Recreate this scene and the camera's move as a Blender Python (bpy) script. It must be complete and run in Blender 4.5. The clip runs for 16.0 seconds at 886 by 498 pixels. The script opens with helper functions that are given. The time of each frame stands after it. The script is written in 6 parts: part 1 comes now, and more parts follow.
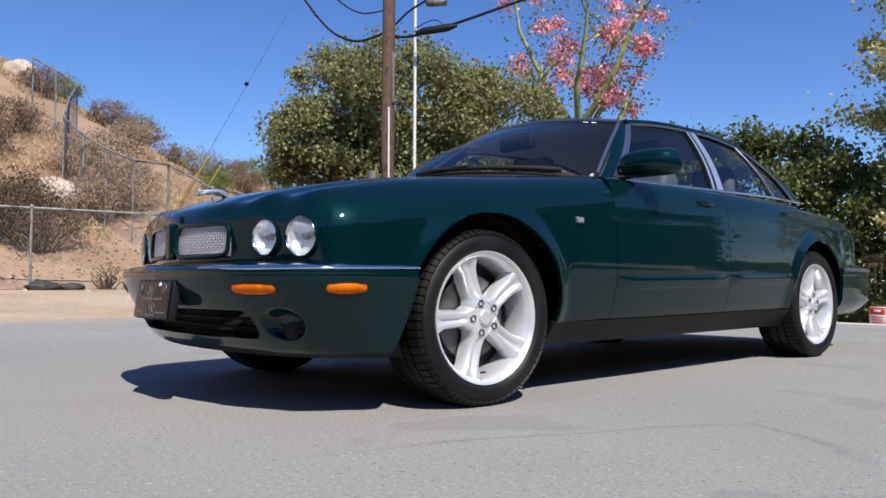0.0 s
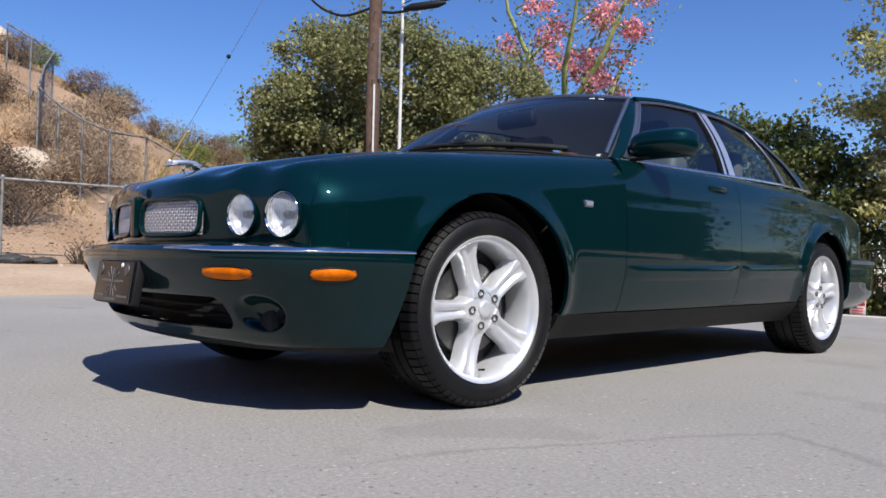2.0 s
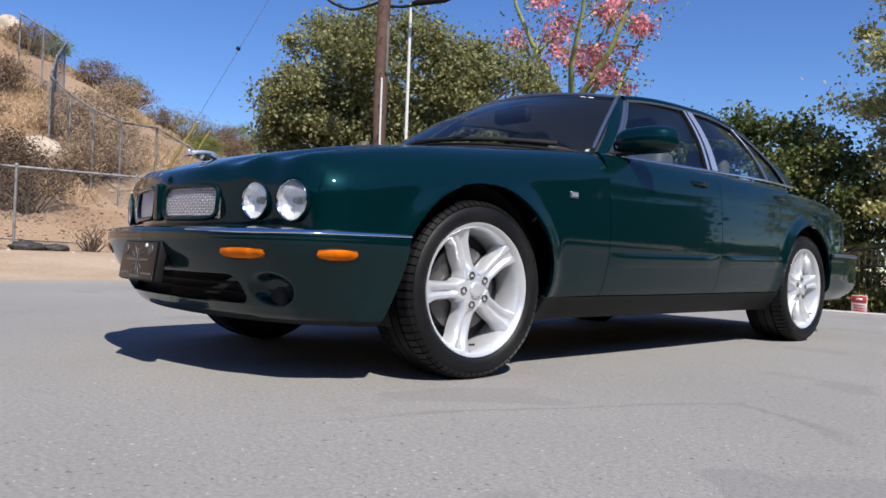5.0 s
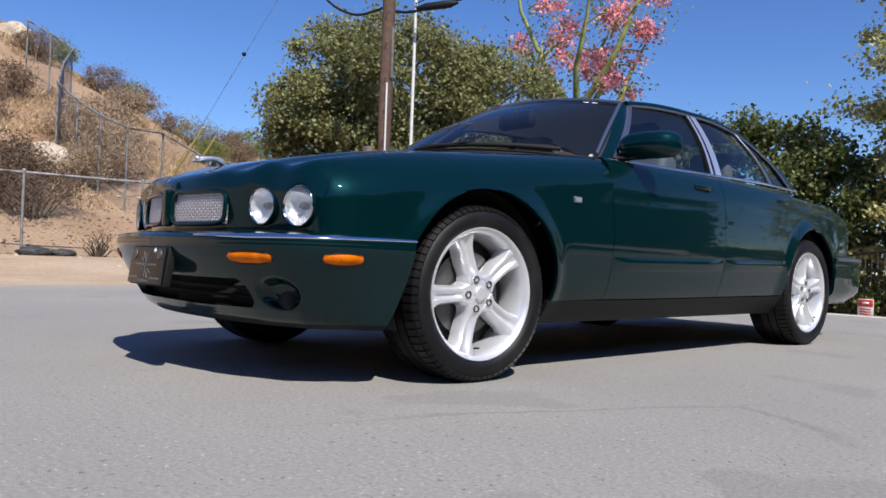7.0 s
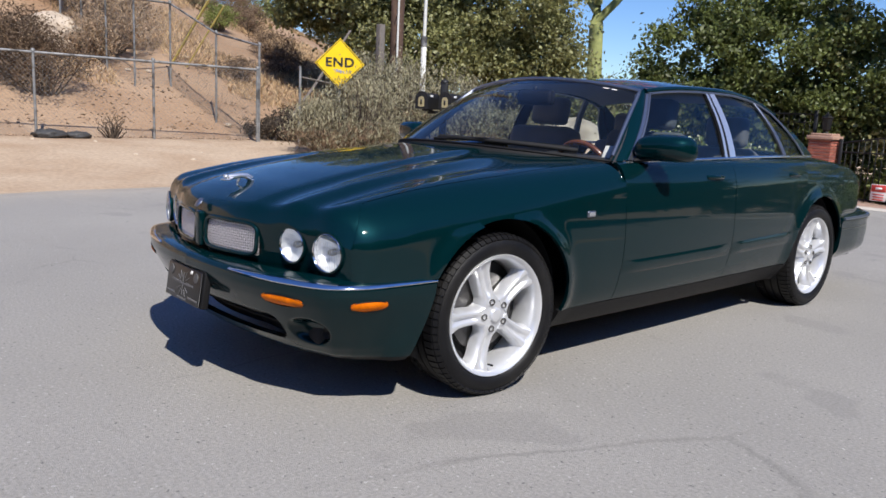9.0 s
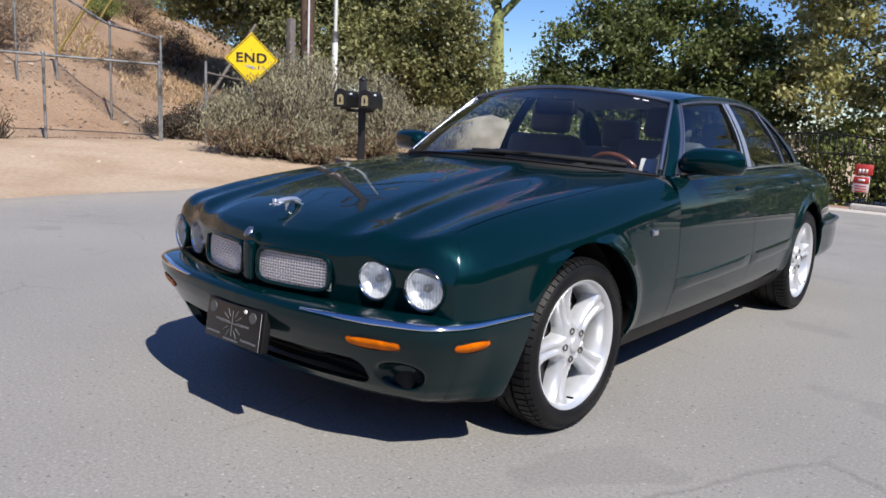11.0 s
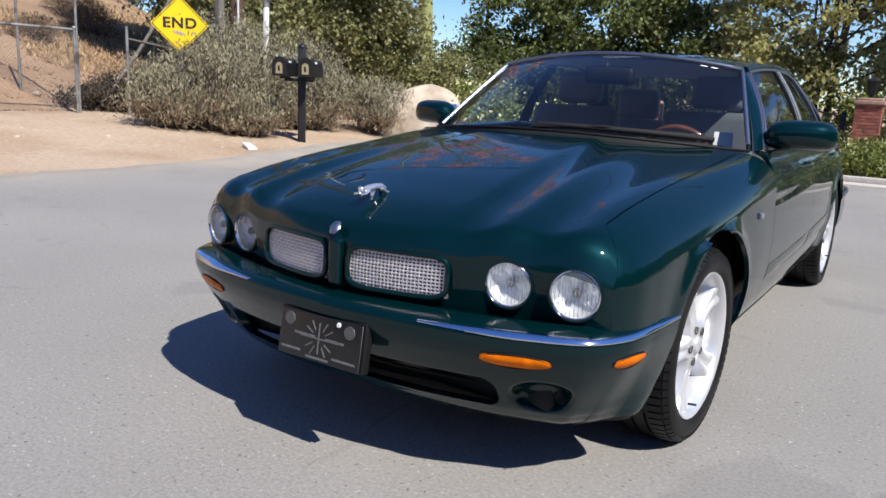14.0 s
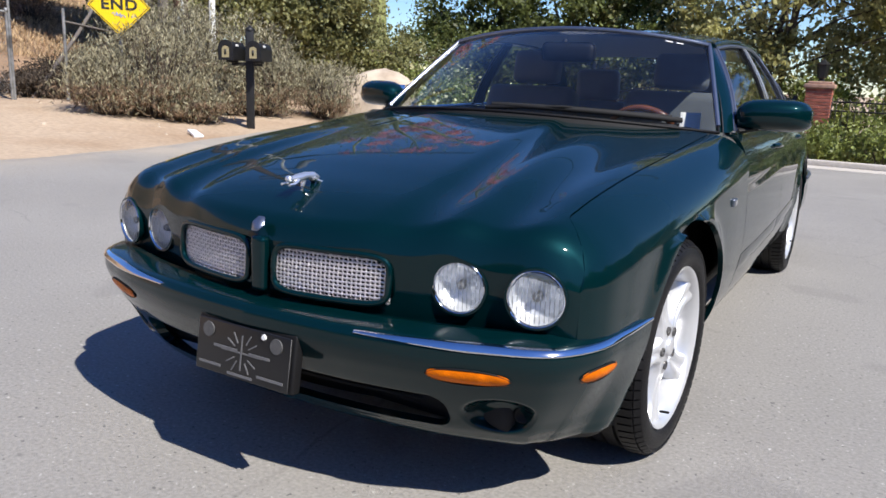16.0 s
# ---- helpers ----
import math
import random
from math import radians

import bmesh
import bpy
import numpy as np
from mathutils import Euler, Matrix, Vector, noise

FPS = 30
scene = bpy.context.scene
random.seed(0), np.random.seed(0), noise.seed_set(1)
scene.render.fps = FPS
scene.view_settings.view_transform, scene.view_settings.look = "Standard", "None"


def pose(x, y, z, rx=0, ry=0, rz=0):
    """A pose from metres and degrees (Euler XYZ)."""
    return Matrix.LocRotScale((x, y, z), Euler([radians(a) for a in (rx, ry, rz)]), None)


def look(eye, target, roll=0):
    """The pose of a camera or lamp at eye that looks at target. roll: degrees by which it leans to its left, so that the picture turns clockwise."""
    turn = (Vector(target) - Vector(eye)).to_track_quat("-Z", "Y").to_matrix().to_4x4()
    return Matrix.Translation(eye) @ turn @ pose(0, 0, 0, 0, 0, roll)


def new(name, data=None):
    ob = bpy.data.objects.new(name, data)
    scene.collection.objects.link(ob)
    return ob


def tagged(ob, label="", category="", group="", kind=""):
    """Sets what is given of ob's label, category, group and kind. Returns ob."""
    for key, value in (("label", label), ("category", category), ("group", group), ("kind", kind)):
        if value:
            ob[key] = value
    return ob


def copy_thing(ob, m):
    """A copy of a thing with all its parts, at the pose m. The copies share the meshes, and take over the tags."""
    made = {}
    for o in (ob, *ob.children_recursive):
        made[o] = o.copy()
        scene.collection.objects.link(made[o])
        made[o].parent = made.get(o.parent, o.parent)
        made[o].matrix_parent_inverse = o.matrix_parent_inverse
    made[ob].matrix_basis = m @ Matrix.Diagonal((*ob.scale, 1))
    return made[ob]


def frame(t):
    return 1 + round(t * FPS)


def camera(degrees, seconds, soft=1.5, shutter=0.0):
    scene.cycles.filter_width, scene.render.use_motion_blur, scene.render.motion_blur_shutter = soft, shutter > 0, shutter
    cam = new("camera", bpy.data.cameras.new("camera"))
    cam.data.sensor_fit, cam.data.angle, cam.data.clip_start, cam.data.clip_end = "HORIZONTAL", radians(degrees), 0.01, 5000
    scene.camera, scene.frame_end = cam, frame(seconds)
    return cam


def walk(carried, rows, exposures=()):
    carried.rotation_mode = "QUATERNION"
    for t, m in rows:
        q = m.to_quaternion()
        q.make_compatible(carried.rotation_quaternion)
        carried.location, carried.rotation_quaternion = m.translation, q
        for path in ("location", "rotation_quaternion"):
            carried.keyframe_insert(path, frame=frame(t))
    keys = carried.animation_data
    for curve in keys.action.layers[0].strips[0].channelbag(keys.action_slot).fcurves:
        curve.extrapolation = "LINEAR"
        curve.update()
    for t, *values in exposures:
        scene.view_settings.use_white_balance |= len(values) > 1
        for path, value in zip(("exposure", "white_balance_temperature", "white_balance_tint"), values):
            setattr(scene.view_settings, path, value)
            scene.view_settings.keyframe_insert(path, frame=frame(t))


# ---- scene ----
cam = camera(60.5, 16.0, soft=1.6)

# seconds, eye x y z, yaw to the left of +y, pitch up, roll
PATH = [
    (0, 2.854, -1.999, 0.455, 48.42, 2.55, 0.06),
    (0.5, 2.829, -1.982, 0.455, 48.43, 2.64, 0.08),
    (1, 2.742, -1.925, 0.460, 47.66, 2.46, 0.55),
    (1.5, 2.626, -1.842, 0.472, 46.51, 1.69, 1.02),
    (2, 2.610, -1.854, 0.473, 46.98, 1.17, 1.30),
    (2.5, 2.611, -1.849, 0.474, 46.97, 0.95, 1.58),
    (3, 2.612, -1.848, 0.470, 46.38, 0.66, 1.64),
    (3.5, 2.609, -1.859, 0.472, 47.21, 0.86, 1.75),
    (4, 2.736, -1.940, 0.447, 47.45, 0.56, 2.13),
    (6.5, 2.839, -2.003, 0.437, 47.52, 0.99, 1.83),
    (7, 2.839, -2.006, 0.440, 47.85, 0.98, 1.92),
    (7.5, 2.848, -1.994, 0.497, 48.99, -0.16, 1.52),
    (8, 2.853, -1.988, 0.741, 48.29, -5.16, 4.04),
    (8.5, 2.870, -2.039, 0.973, 48.85, -9.03, 3.12),
    (9, 2.885, -2.122, 1.089, 48.27, -9.80, 2.78),
    (9.2, 2.875, -2.143, 1.110, 47.41, -9.10, 3.30),
    (11.3, 2.099, -2.452, 1.142, 39.08, -10.20, 2.51),
    (11.5, 2.038, -2.451, 1.146, 38.65, -10.82, 2.36),
    (12, 1.876, -2.502, 1.154, 35.44, -11.77, 3.07),
    (12.5, 1.703, -2.526, 1.148, 33.30, -10.91, 1.37),
    (13, 1.575, -2.461, 1.141, 31.84, -11.40, 1.81),
    (13.5, 1.479, -2.461, 1.120, 32.48, -11.77, 2.71),
    (14, 1.453, -2.491, 1.113, 33.37, -11.76, 2.68),
    (14.5, 1.460, -2.479, 1.104, 31.83, -12.26, 1.64),
    (15, 1.445, -2.433, 1.102, 30.97, -12.01, 1.34),
    (15.5, 1.349, -2.257, 1.088, 30.07, -11.97, 2.01),
    (16, 1.333, -2.232, 1.084, 30.12, -12.64, 2.50),
]


def aim(x, y, z, yaw, pitch, roll):
    a, b = radians(yaw), radians(pitch)
    way = Vector((-math.sin(a) * math.cos(b), math.cos(a) * math.cos(b), math.sin(b)))
    return look((x, y, z), Vector((x, y, z)) + way, roll)


walk(cam, [(t, aim(*row)) for t, *row in PATH], [(0.0, 0.36), (8.0, 0.30), (11.5, 0.32), (13.0, 0.36), (14.5, 0.46), (16.0, 0.50)])

# ---- light: clear midday sky, sun high over the car's left front ----
SUN = Vector((0.82, -0.29, 1.0)).normalized()
world = bpy.data.worlds.new("sky")
scene.world = world
world.use_nodes = True
wn = world.node_tree
sky = wn.nodes.new("ShaderNodeTexSky")
sky.sky_type = "NISHITA"
sky.sun_disc = False
sky.sun_elevation = math.asin(SUN.z)
sky.sun_rotation = math.atan2(SUN.x, SUN.y)
sky.altitude, sky.air_density, sky.dust_density, sky.ozone_density = 0, 1.0, 0.0, 7.0
wn.nodes["Background"].inputs["Strength"].default_value = 0.113
deep = wn.nodes.new("ShaderNodeHueSaturation")
deep.inputs["Saturation"].default_value = 1.13
deep.inputs["Hue"].default_value = 0.512
wn.links.new(sky.outputs[0], deep.inputs["Color"])
wn.links.new(deep.outputs[0], wn.nodes["Background"].inputs[0])
sun_data = bpy.data.lights.new("sun", "SUN")
sun_data.energy, sun_data.angle, sun_data.color = 5.0, radians(0.55), (1.0, 0.955, 0.89)
sun = new("sun", sun_data)
sun.matrix_world = look((0, 0, 30), Vector((0, 0, 30)) - SUN)


# ---- materials ----
def mat(name, color, rough=0.6, metal=0.0, vary=0.0, scale=8.0, bump=0.0, bump_scale=60.0, coat=0.0, coat_ior=1.5, second=None,
        mix_scale=1.2, mix_lo=0.45, mix_hi=0.6, island=0.0, spec=0.5, translucent=0.0, objrand=0.0, specks=()):
    """A principled material; vary and second give two scales of colour change, bump fine relief."""
    m = bpy.data.materials.new(name)
    m.use_nodes = True
    nt = m.node_tree
    p = nt.nodes["Principled BSDF"]
    p.inputs["Roughness"].default_value = rough
    p.inputs["Metallic"].default_value = metal
    p.inputs["Coat Weight"].default_value = coat
    p.inputs["Coat Roughness"].default_value = 0.03
    p.inputs["Coat IOR"].default_value = coat_ior
    p.inputs["Specular IOR Level"].default_value = spec
    co = nt.nodes.new("ShaderNodeTexCoord").outputs["Object"]

    def noise_fac(s, detail=5.0):
        n = nt.nodes.new("ShaderNodeTexNoise")
        n.inputs["Scale"].default_value, n.inputs["Detail"].default_value = s, detail
        nt.links.new(co, n.inputs["Vector"])
        return n.outputs["Fac"]

    rgb = nt.nodes.new("ShaderNodeRGB")
    rgb.outputs[0].default_value = (*color, 1)
    out = rgb.outputs[0]
    if second:
        ramp = nt.nodes.new("ShaderNodeMapRange")
        ramp.inputs["From Min"].default_value, ramp.inputs["From Max"].default_value = mix_lo, mix_hi
        nt.links.new(noise_fac(mix_scale), ramp.inputs["Value"])
        mx = nt.nodes.new("ShaderNodeMix")
        mx.data_type = "RGBA"
        nt.links.new(ramp.outputs[0], mx.inputs["Factor"])
        nt.links.new(out, mx.inputs["A"])
        mx.inputs["B"].default_value = (*second, 1)
        out = mx.outputs["Result"]
    for s_scale, s_cut, s_color in specks:
        ramp = nt.nodes.new("ShaderNodeMapRange")
        ramp.inputs["From Min"].default_value, ramp.inputs["From Max"].default_value = s_cut, s_cut + 0.03
        nt.links.new(noise_fac(s_scale, 3.0), ramp.inputs["Value"])
        mx = nt.nodes.new("ShaderNodeMix")
        mx.data_type = "RGBA"
        nt.links.new(ramp.outputs[0], mx.inputs["Factor"])
        nt.links.new(out, mx.inputs["A"])
        mx.inputs["B"].default_value = (*s_color, 1)
        out = mx.outputs["Result"]
    value = None
    if vary:
        value = nt.nodes.new("ShaderNodeMapRange")
        value.inputs["From Min"].default_value, value.inputs["From Max"].default_value = 0.25, 0.75
        value.inputs["To Min"].default_value, value.inputs["To Max"].default_value = 1 - vary, 1 + vary
        nt.links.new(noise_fac(scale), value.inputs["Value"])
    for amount, node, socket in ((island, "ShaderNodeNewGeometry", "Random Per Island"), (objrand, "ShaderNodeObjectInfo", "Random")):
        if amount:
            g = nt.nodes.new(node)
            v = nt.nodes.new("ShaderNodeMapRange")
            v.inputs["To Min"].default_value, v.inputs["To Max"].default_value = 1 - amount, 1 + amount
            nt.links.new(g.outputs[socket], v.inputs["Value"])
            if value:
                mul = nt.nodes.new("ShaderNodeMath")
                mul.operation = "MULTIPLY"
                nt.links.new(value.outputs[0], mul.inputs[0])
                nt.links.new(v.outputs[0], mul.inputs[1])
                value = mul
            else:
                value = v
    if value:
        hs = nt.nodes.new("ShaderNodeHueSaturation")
        nt.links.new(value.outputs[0], hs.inputs["Value"])
        nt.links.new(out, hs.inputs["Color"])
        out = hs.outputs[0]
    nt.links.new(out, p.inputs["Base Color"])
    if bump:
        b = nt.nodes.new("ShaderNodeBump")
        b.inputs["Strength"].default_value, b.inputs["Distance"].default_value = bump, 0.02
        nt.links.new(noise_fac(bump_scale, 8.0), b.inputs["Height"])
        nt.links.new(b.outputs[0], p.inputs["Normal"])
    if translucent:
        tr = nt.nodes.new("ShaderNodeBsdfTranslucent")
        nt.links.new(out, tr.inputs["Color"])
        ms = nt.nodes.new("ShaderNodeMixShader")
        ms.inputs[0].default_value = translucent
        nt.links.new(p.outputs[0], ms.inputs[1])
        nt.links.new(tr.outputs[0], ms.inputs[2])
        nt.links.new(ms.outputs[0], nt.nodes["Material Output"].inputs["Surface"])
    return m


def dusted(m):
    """Blown tan dust and faint cracks over the asphalt, thickest along the dirt verge."""
    nt = m.node_tree
    p = nt.nodes["Principled BSDF"]
    was = p.inputs["Base Color"].links[0].from_socket
    co = nt.nodes.new("ShaderNodeTexCoord").outputs["Object"]
    sep = nt.nodes.new("ShaderNodeSeparateXYZ")
    nt.links.new(co, sep.inputs[0])
    near = nt.nodes.new("ShaderNodeMapRange")
    near.interpolation_type = "SMOOTHSTEP"
    near.inputs["From Min"].default_value, near.inputs["From Max"].default_value = -5.4, -7.7
    near.inputs["To Max"].default_value = 0.85
    nt.links.new(sep.outputs["X"], near.inputs["Value"])
    n = nt.nodes.new("ShaderNodeTexNoise")
    n.inputs["Scale"].default_value, n.inputs["Detail"].default_value = 0.9, 6.0
    nt.links.new(co, n.inputs["Vector"])
    rn = nt.nodes.new("ShaderNodeMapRange")
    rn.inputs["From Min"].default_value, rn.inputs["From Max"].default_value = 0.25, 0.62
    nt.links.new(n.outputs["Fac"], rn.inputs["Value"])
    mul = nt.nodes.new("ShaderNodeMath")
    mul.operation, mul.use_clamp = "MULTIPLY", True
    nt.links.new(near.outputs[0], mul.inputs[0])
    nt.links.new(rn.outputs[0], mul.inputs[1])
    dust = nt.nodes.new("ShaderNodeMix")
    dust.data_type = "RGBA"
    dust.inputs["B"].default_value = (0.44, 0.375, 0.295, 1)
    nt.links.new(mul.outputs[0], dust.inputs["Factor"])
    nt.links.new(was, dust.inputs["A"])
    # cracks: cell borders bent by noise, broken up by a second noise
    bend = nt.nodes.new("ShaderNodeVectorMath")
    bend.operation = "MULTIPLY_ADD"
    bend.inputs[1].default_value = (0.9, 0.9, 0.0)
    nt.links.new(n.outputs["Color"], bend.inputs[0])
    nt.links.new(co, bend.inputs[2])
    cell = nt.nodes.new("ShaderNodeTexVoronoi")
    cell.feature = "DISTANCE_TO_EDGE"
    cell.inputs["Scale"].default_value = 0.42
    nt.links.new(bend.outputs[0], cell.inputs["Vector"])
    line = nt.nodes.new("ShaderNodeMapRange")
    line.inputs["From Min"].default_value, line.inputs["From Max"].default_value = 0.006, 0.0015
    line.inputs["To Max"].default_value = 0.3
    nt.links.new(cell.outputs["Distance"], line.inputs["Value"])
    gate = nt.nodes.new("ShaderNodeMapRange")
    gate.inputs["From Min"].default_value, gate.inputs["From Max"].default_value = 0.5, 0.58
    nt.links.new(n.outputs["Fac"], gate.inputs["Value"])
    both = nt.nodes.new("ShaderNodeMath")
    both.operation = "MULTIPLY"
    nt.links.new(line.outputs[0], both.inputs[0])
    nt.links.new(gate.outputs[0], both.inputs[1])
    crack = nt.nodes.new("ShaderNodeMix")
    crack.data_type = "RGBA"
    crack.inputs["B"].default_value = (0.10, 0.097, 0.093, 1)
    nt.links.new(both.outputs[0], crack.inputs["Factor"])
    nt.links.new(dust.outputs["Result"], crack.inputs["A"])
    nt.links.new(crack.outputs["Result"], p.inputs["Base Color"])


def glass_mat(name, tint, rough=0.0, film=0.0):
    """A thin pane: a clear tinted layer that mirrors by Fresnel."""
    m = bpy.data.materials.new(name)
    m.use_nodes = True
    nt = m.node_tree
    nt.nodes.remove(nt.nodes["Principled BSDF"])
    clear, gloss = nt.nodes.new("ShaderNodeBsdfTransparent"), nt.nodes.new("ShaderNodeBsdfGlossy")
    clear.inputs["Color"].default_value = (*tint, 1)
    gloss.inputs["Roughness"].default_value = rough
    fres = nt.nodes.new("ShaderNodeFresnel")
    fres.inputs["IOR"].default_value = 1.55
    ms = nt.nodes.new("ShaderNodeMixShader")
    nt.links.new(fres.outputs[0], ms.inputs[0])
    nt.links.new(clear.outputs[0], ms.inputs[1])
    nt.links.new(gloss.outputs[0], ms.inputs[2])
    out = ms.outputs[0]
    if film:
        dust, over = nt.nodes.new("ShaderNodeBsdfDiffuse"), nt.nodes.new("ShaderNodeMixShader")
        dust.inputs["Color"].default_value = (0.55, 0.61, 0.70, 1)
        over.inputs[0].default_value = film
        nt.links.new(out, over.inputs[1])
        nt.links.new(dust.outputs[0], over.inputs[2])
        out = over.outputs[0]
    nt.links.new(out, nt.nodes["Material Output"].inputs["Surface"])
    return m


PAINT = mat("green_paint", (0.0003, 0.0150, 0.0180), rough=0.42, metal=0.35, coat=1.0, vary=0.06, scale=400, spec=0.02, coat_ior=1.385)
BRIGHT = mat("bright_trim", (0.86, 0.87, 0.90), rough=0.28, metal=0.85, vary=0.03, scale=30)
CHROME = mat("chrome", (0.82, 0.83, 0.86), rough=0.08, metal=1.0, vary=0.03, scale=30)
SATIN = mat("satin_trim", (0.24, 0.265, 0.33), rough=0.34, metal=0.9, vary=0.05, scale=20)
BLACK = mat("black_plastic", (0.009, 0.009, 0.010), rough=0.55, spec=0.2, vary=0.15, scale=40, bump=0.1, bump_scale=300)
DARKVOID = mat("dark_inner_plastic", (0.006, 0.006, 0.007), rough=0.8, vary=0.2, scale=20)
RUBBER = mat("tyre_rubber", (0.006, 0.006, 0.007), rough=0.5, spec=0.25, vary=0.25, scale=12, second=(0.012, 0.0115, 0.0115), mix_scale=5, bump=0.12, bump_scale=160)
ALLOY = mat("silver_alloy", (0.72, 0.73, 0.75), rough=0.32, metal=0.55, coat=0.4, vary=0.05, scale=25)
STEEL = mat("brake_steel", (0.16, 0.155, 0.15), rough=0.45, metal=0.9, vary=0.2, scale=30)
AMBER = mat("amber_plastic", (0.66, 0.145, 0.001), rough=0.3, vary=0.3, scale=30, spec=0.12, bump=0.25, bump_scale=260)
LEATHER = mat("grey_leather", (0.15, 0.15, 0.155), rough=0.5, vary=0.15, scale=9, bump=0.15, bump_scale=120)
DASH = mat("dark_dashboard", (0.035, 0.035, 0.040), rough=0.65, spec=0.2, vary=0.15, scale=12, bump=0.1, bump_scale=200)
WOOD = mat("polished_wood", (0.12, 0.042, 0.018), rough=0.2, vary=0.3, scale=18, coat=0.8)
WHITE = mat("white_plastic", (0.75, 0.75, 0.74), rough=0.5, vary=0.05, scale=14)
GREYINK = mat("pale_grey_print", (0.13, 0.13, 0.135), rough=0.5, vary=0.15, scale=120)
PLATE = mat("black_plate", (0.010, 0.010, 0.011), rough=0.3, vary=0.2, scale=60)
GLASS = glass_mat("clear_glass", (0.90, 0.93, 0.93), 0.0, 0.004)
REARGLASS = glass_mat("rear_glass", (0.92, 0.94, 0.94))
LINING = mat("grey_headlining", (0.55, 0.55, 0.56), rough=0.9, vary=0.1, scale=30, bump=0.2, bump_scale=200)
DIMGREY = mat("dim_grey_print", (0.07, 0.07, 0.072), rough=0.5, vary=0.2, scale=90)
REPEATER = mat("smoky_lens", (0.22, 0.23, 0.25), rough=0.15, vary=0.2, scale=200, coat=0.6)
TINTED = glass_mat("tinted_glass", (0.62, 0.69, 0.70))
SIDEGLASS = glass_mat("side_glass", (0.70, 0.77, 0.78))
GRILLE = mat("grille_wire", (0.84, 0.80, 0.81), rough=0.42, metal=0.85, vary=0.1, scale=60)
LENS = glass_mat("lamp_lens", (0.90, 0.92, 0.96), 0.02, 0.10)
REFLECTOR = mat("lamp_reflector", (0.86, 0.88, 0.92), rough=0.2, metal=0.5, vary=0.08, scale=40, bump=0.35, bump_scale=60)

ASPHALT = mat("worn_asphalt", (0.262, 0.250, 0.232), rough=0.9, vary=0.22, scale=80, second=(0.300, 0.286, 0.265), mix_scale=0.55,
              mix_lo=0.35, mix_hi=0.7, bump=0.38, bump_scale=220, specks=((46.0, 0.66, (0.14, 0.137, 0.132)), (52.0, 0.665, (0.43, 0.415, 0.395)), (1.3, 0.62, (0.248, 0.237, 0.222)), (5.0, 0.735, (0.15, 0.147, 0.142))))
dusted(ASPHALT)
DIRT = mat("tan_dirt", (0.445, 0.338, 0.237), rough=0.95, vary=0.2, scale=14, second=(0.36, 0.25, 0.16), mix_scale=0.5, mix_lo=0.42, mix_hi=0.68, bump=0.6, bump_scale=25)


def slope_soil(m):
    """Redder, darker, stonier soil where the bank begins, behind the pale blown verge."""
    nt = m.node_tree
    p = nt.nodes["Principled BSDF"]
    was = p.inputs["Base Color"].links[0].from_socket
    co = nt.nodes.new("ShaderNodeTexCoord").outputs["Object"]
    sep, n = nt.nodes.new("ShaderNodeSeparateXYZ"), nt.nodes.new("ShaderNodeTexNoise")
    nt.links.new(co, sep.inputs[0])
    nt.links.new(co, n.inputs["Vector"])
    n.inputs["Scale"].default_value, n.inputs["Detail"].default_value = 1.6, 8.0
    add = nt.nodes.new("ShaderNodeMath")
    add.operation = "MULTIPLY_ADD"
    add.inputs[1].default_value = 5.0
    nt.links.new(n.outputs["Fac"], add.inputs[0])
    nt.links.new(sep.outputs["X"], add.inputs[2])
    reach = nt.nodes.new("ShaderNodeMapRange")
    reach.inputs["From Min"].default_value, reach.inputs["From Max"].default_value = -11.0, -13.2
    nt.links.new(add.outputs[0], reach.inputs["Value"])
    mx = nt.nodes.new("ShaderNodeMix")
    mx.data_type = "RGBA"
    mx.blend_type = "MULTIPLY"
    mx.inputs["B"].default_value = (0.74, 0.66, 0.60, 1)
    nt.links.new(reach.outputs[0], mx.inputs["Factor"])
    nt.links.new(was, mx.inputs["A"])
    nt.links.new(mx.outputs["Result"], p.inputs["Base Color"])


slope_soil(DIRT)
CONCRETE = mat("pale_concrete", (0.50, 0.46, 0.41), rough=0.9, vary=0.12, scale=20, bump=0.3, bump_scale=80)
GALV = mat("galvanised_steel", (0.24, 0.24, 0.235), rough=0.55, metal=0.4, vary=0.35, scale=9, second=(0.10, 0.095, 0.09), mix_scale=4.0, mix_lo=0.52, mix_hi=0.62)
WIREMESH = mat("grey_wire", (0.24, 0.235, 0.225), rough=0.5, metal=0.5, vary=0.1, scale=20)
BARK = mat("brown_bark", (0.10, 0.075, 0.055), rough=0.95, vary=0.35, scale=9, bump=0.8, bump_scale=18)
GREENBARK = mat("green_bark", (0.27, 0.29, 0.10), rough=0.8, vary=0.3, scale=6, bump=0.4, bump_scale=20)
POLEWOOD = mat("weathered_pole_wood", (0.10, 0.058, 0.040), rough=0.9, vary=0.3, scale=10, bump=0.6, bump_scale=35)
PALEPAINT = mat("pale_grey_paint", (0.62, 0.62, 0.58), rough=0.6, vary=0.1, scale=10)
YELLOW = mat("yellow_sign_sheet", (0.86, 0.58, 0.01), rough=0.35, vary=0.05, scale=10)
SIGNBLACK = mat("black_sign_paint", (0.015, 0.015, 0.015), rough=0.5, vary=0.1, scale=30)
REDPAINT = mat("red_sign_paint", (0.50, 0.05, 0.04), rough=0.5, vary=0.1, scale=30)
BLUEINK = mat("blue_spray_paint", (0.30, 0.36, 0.62), rough=0.6, vary=0.2, scale=30)
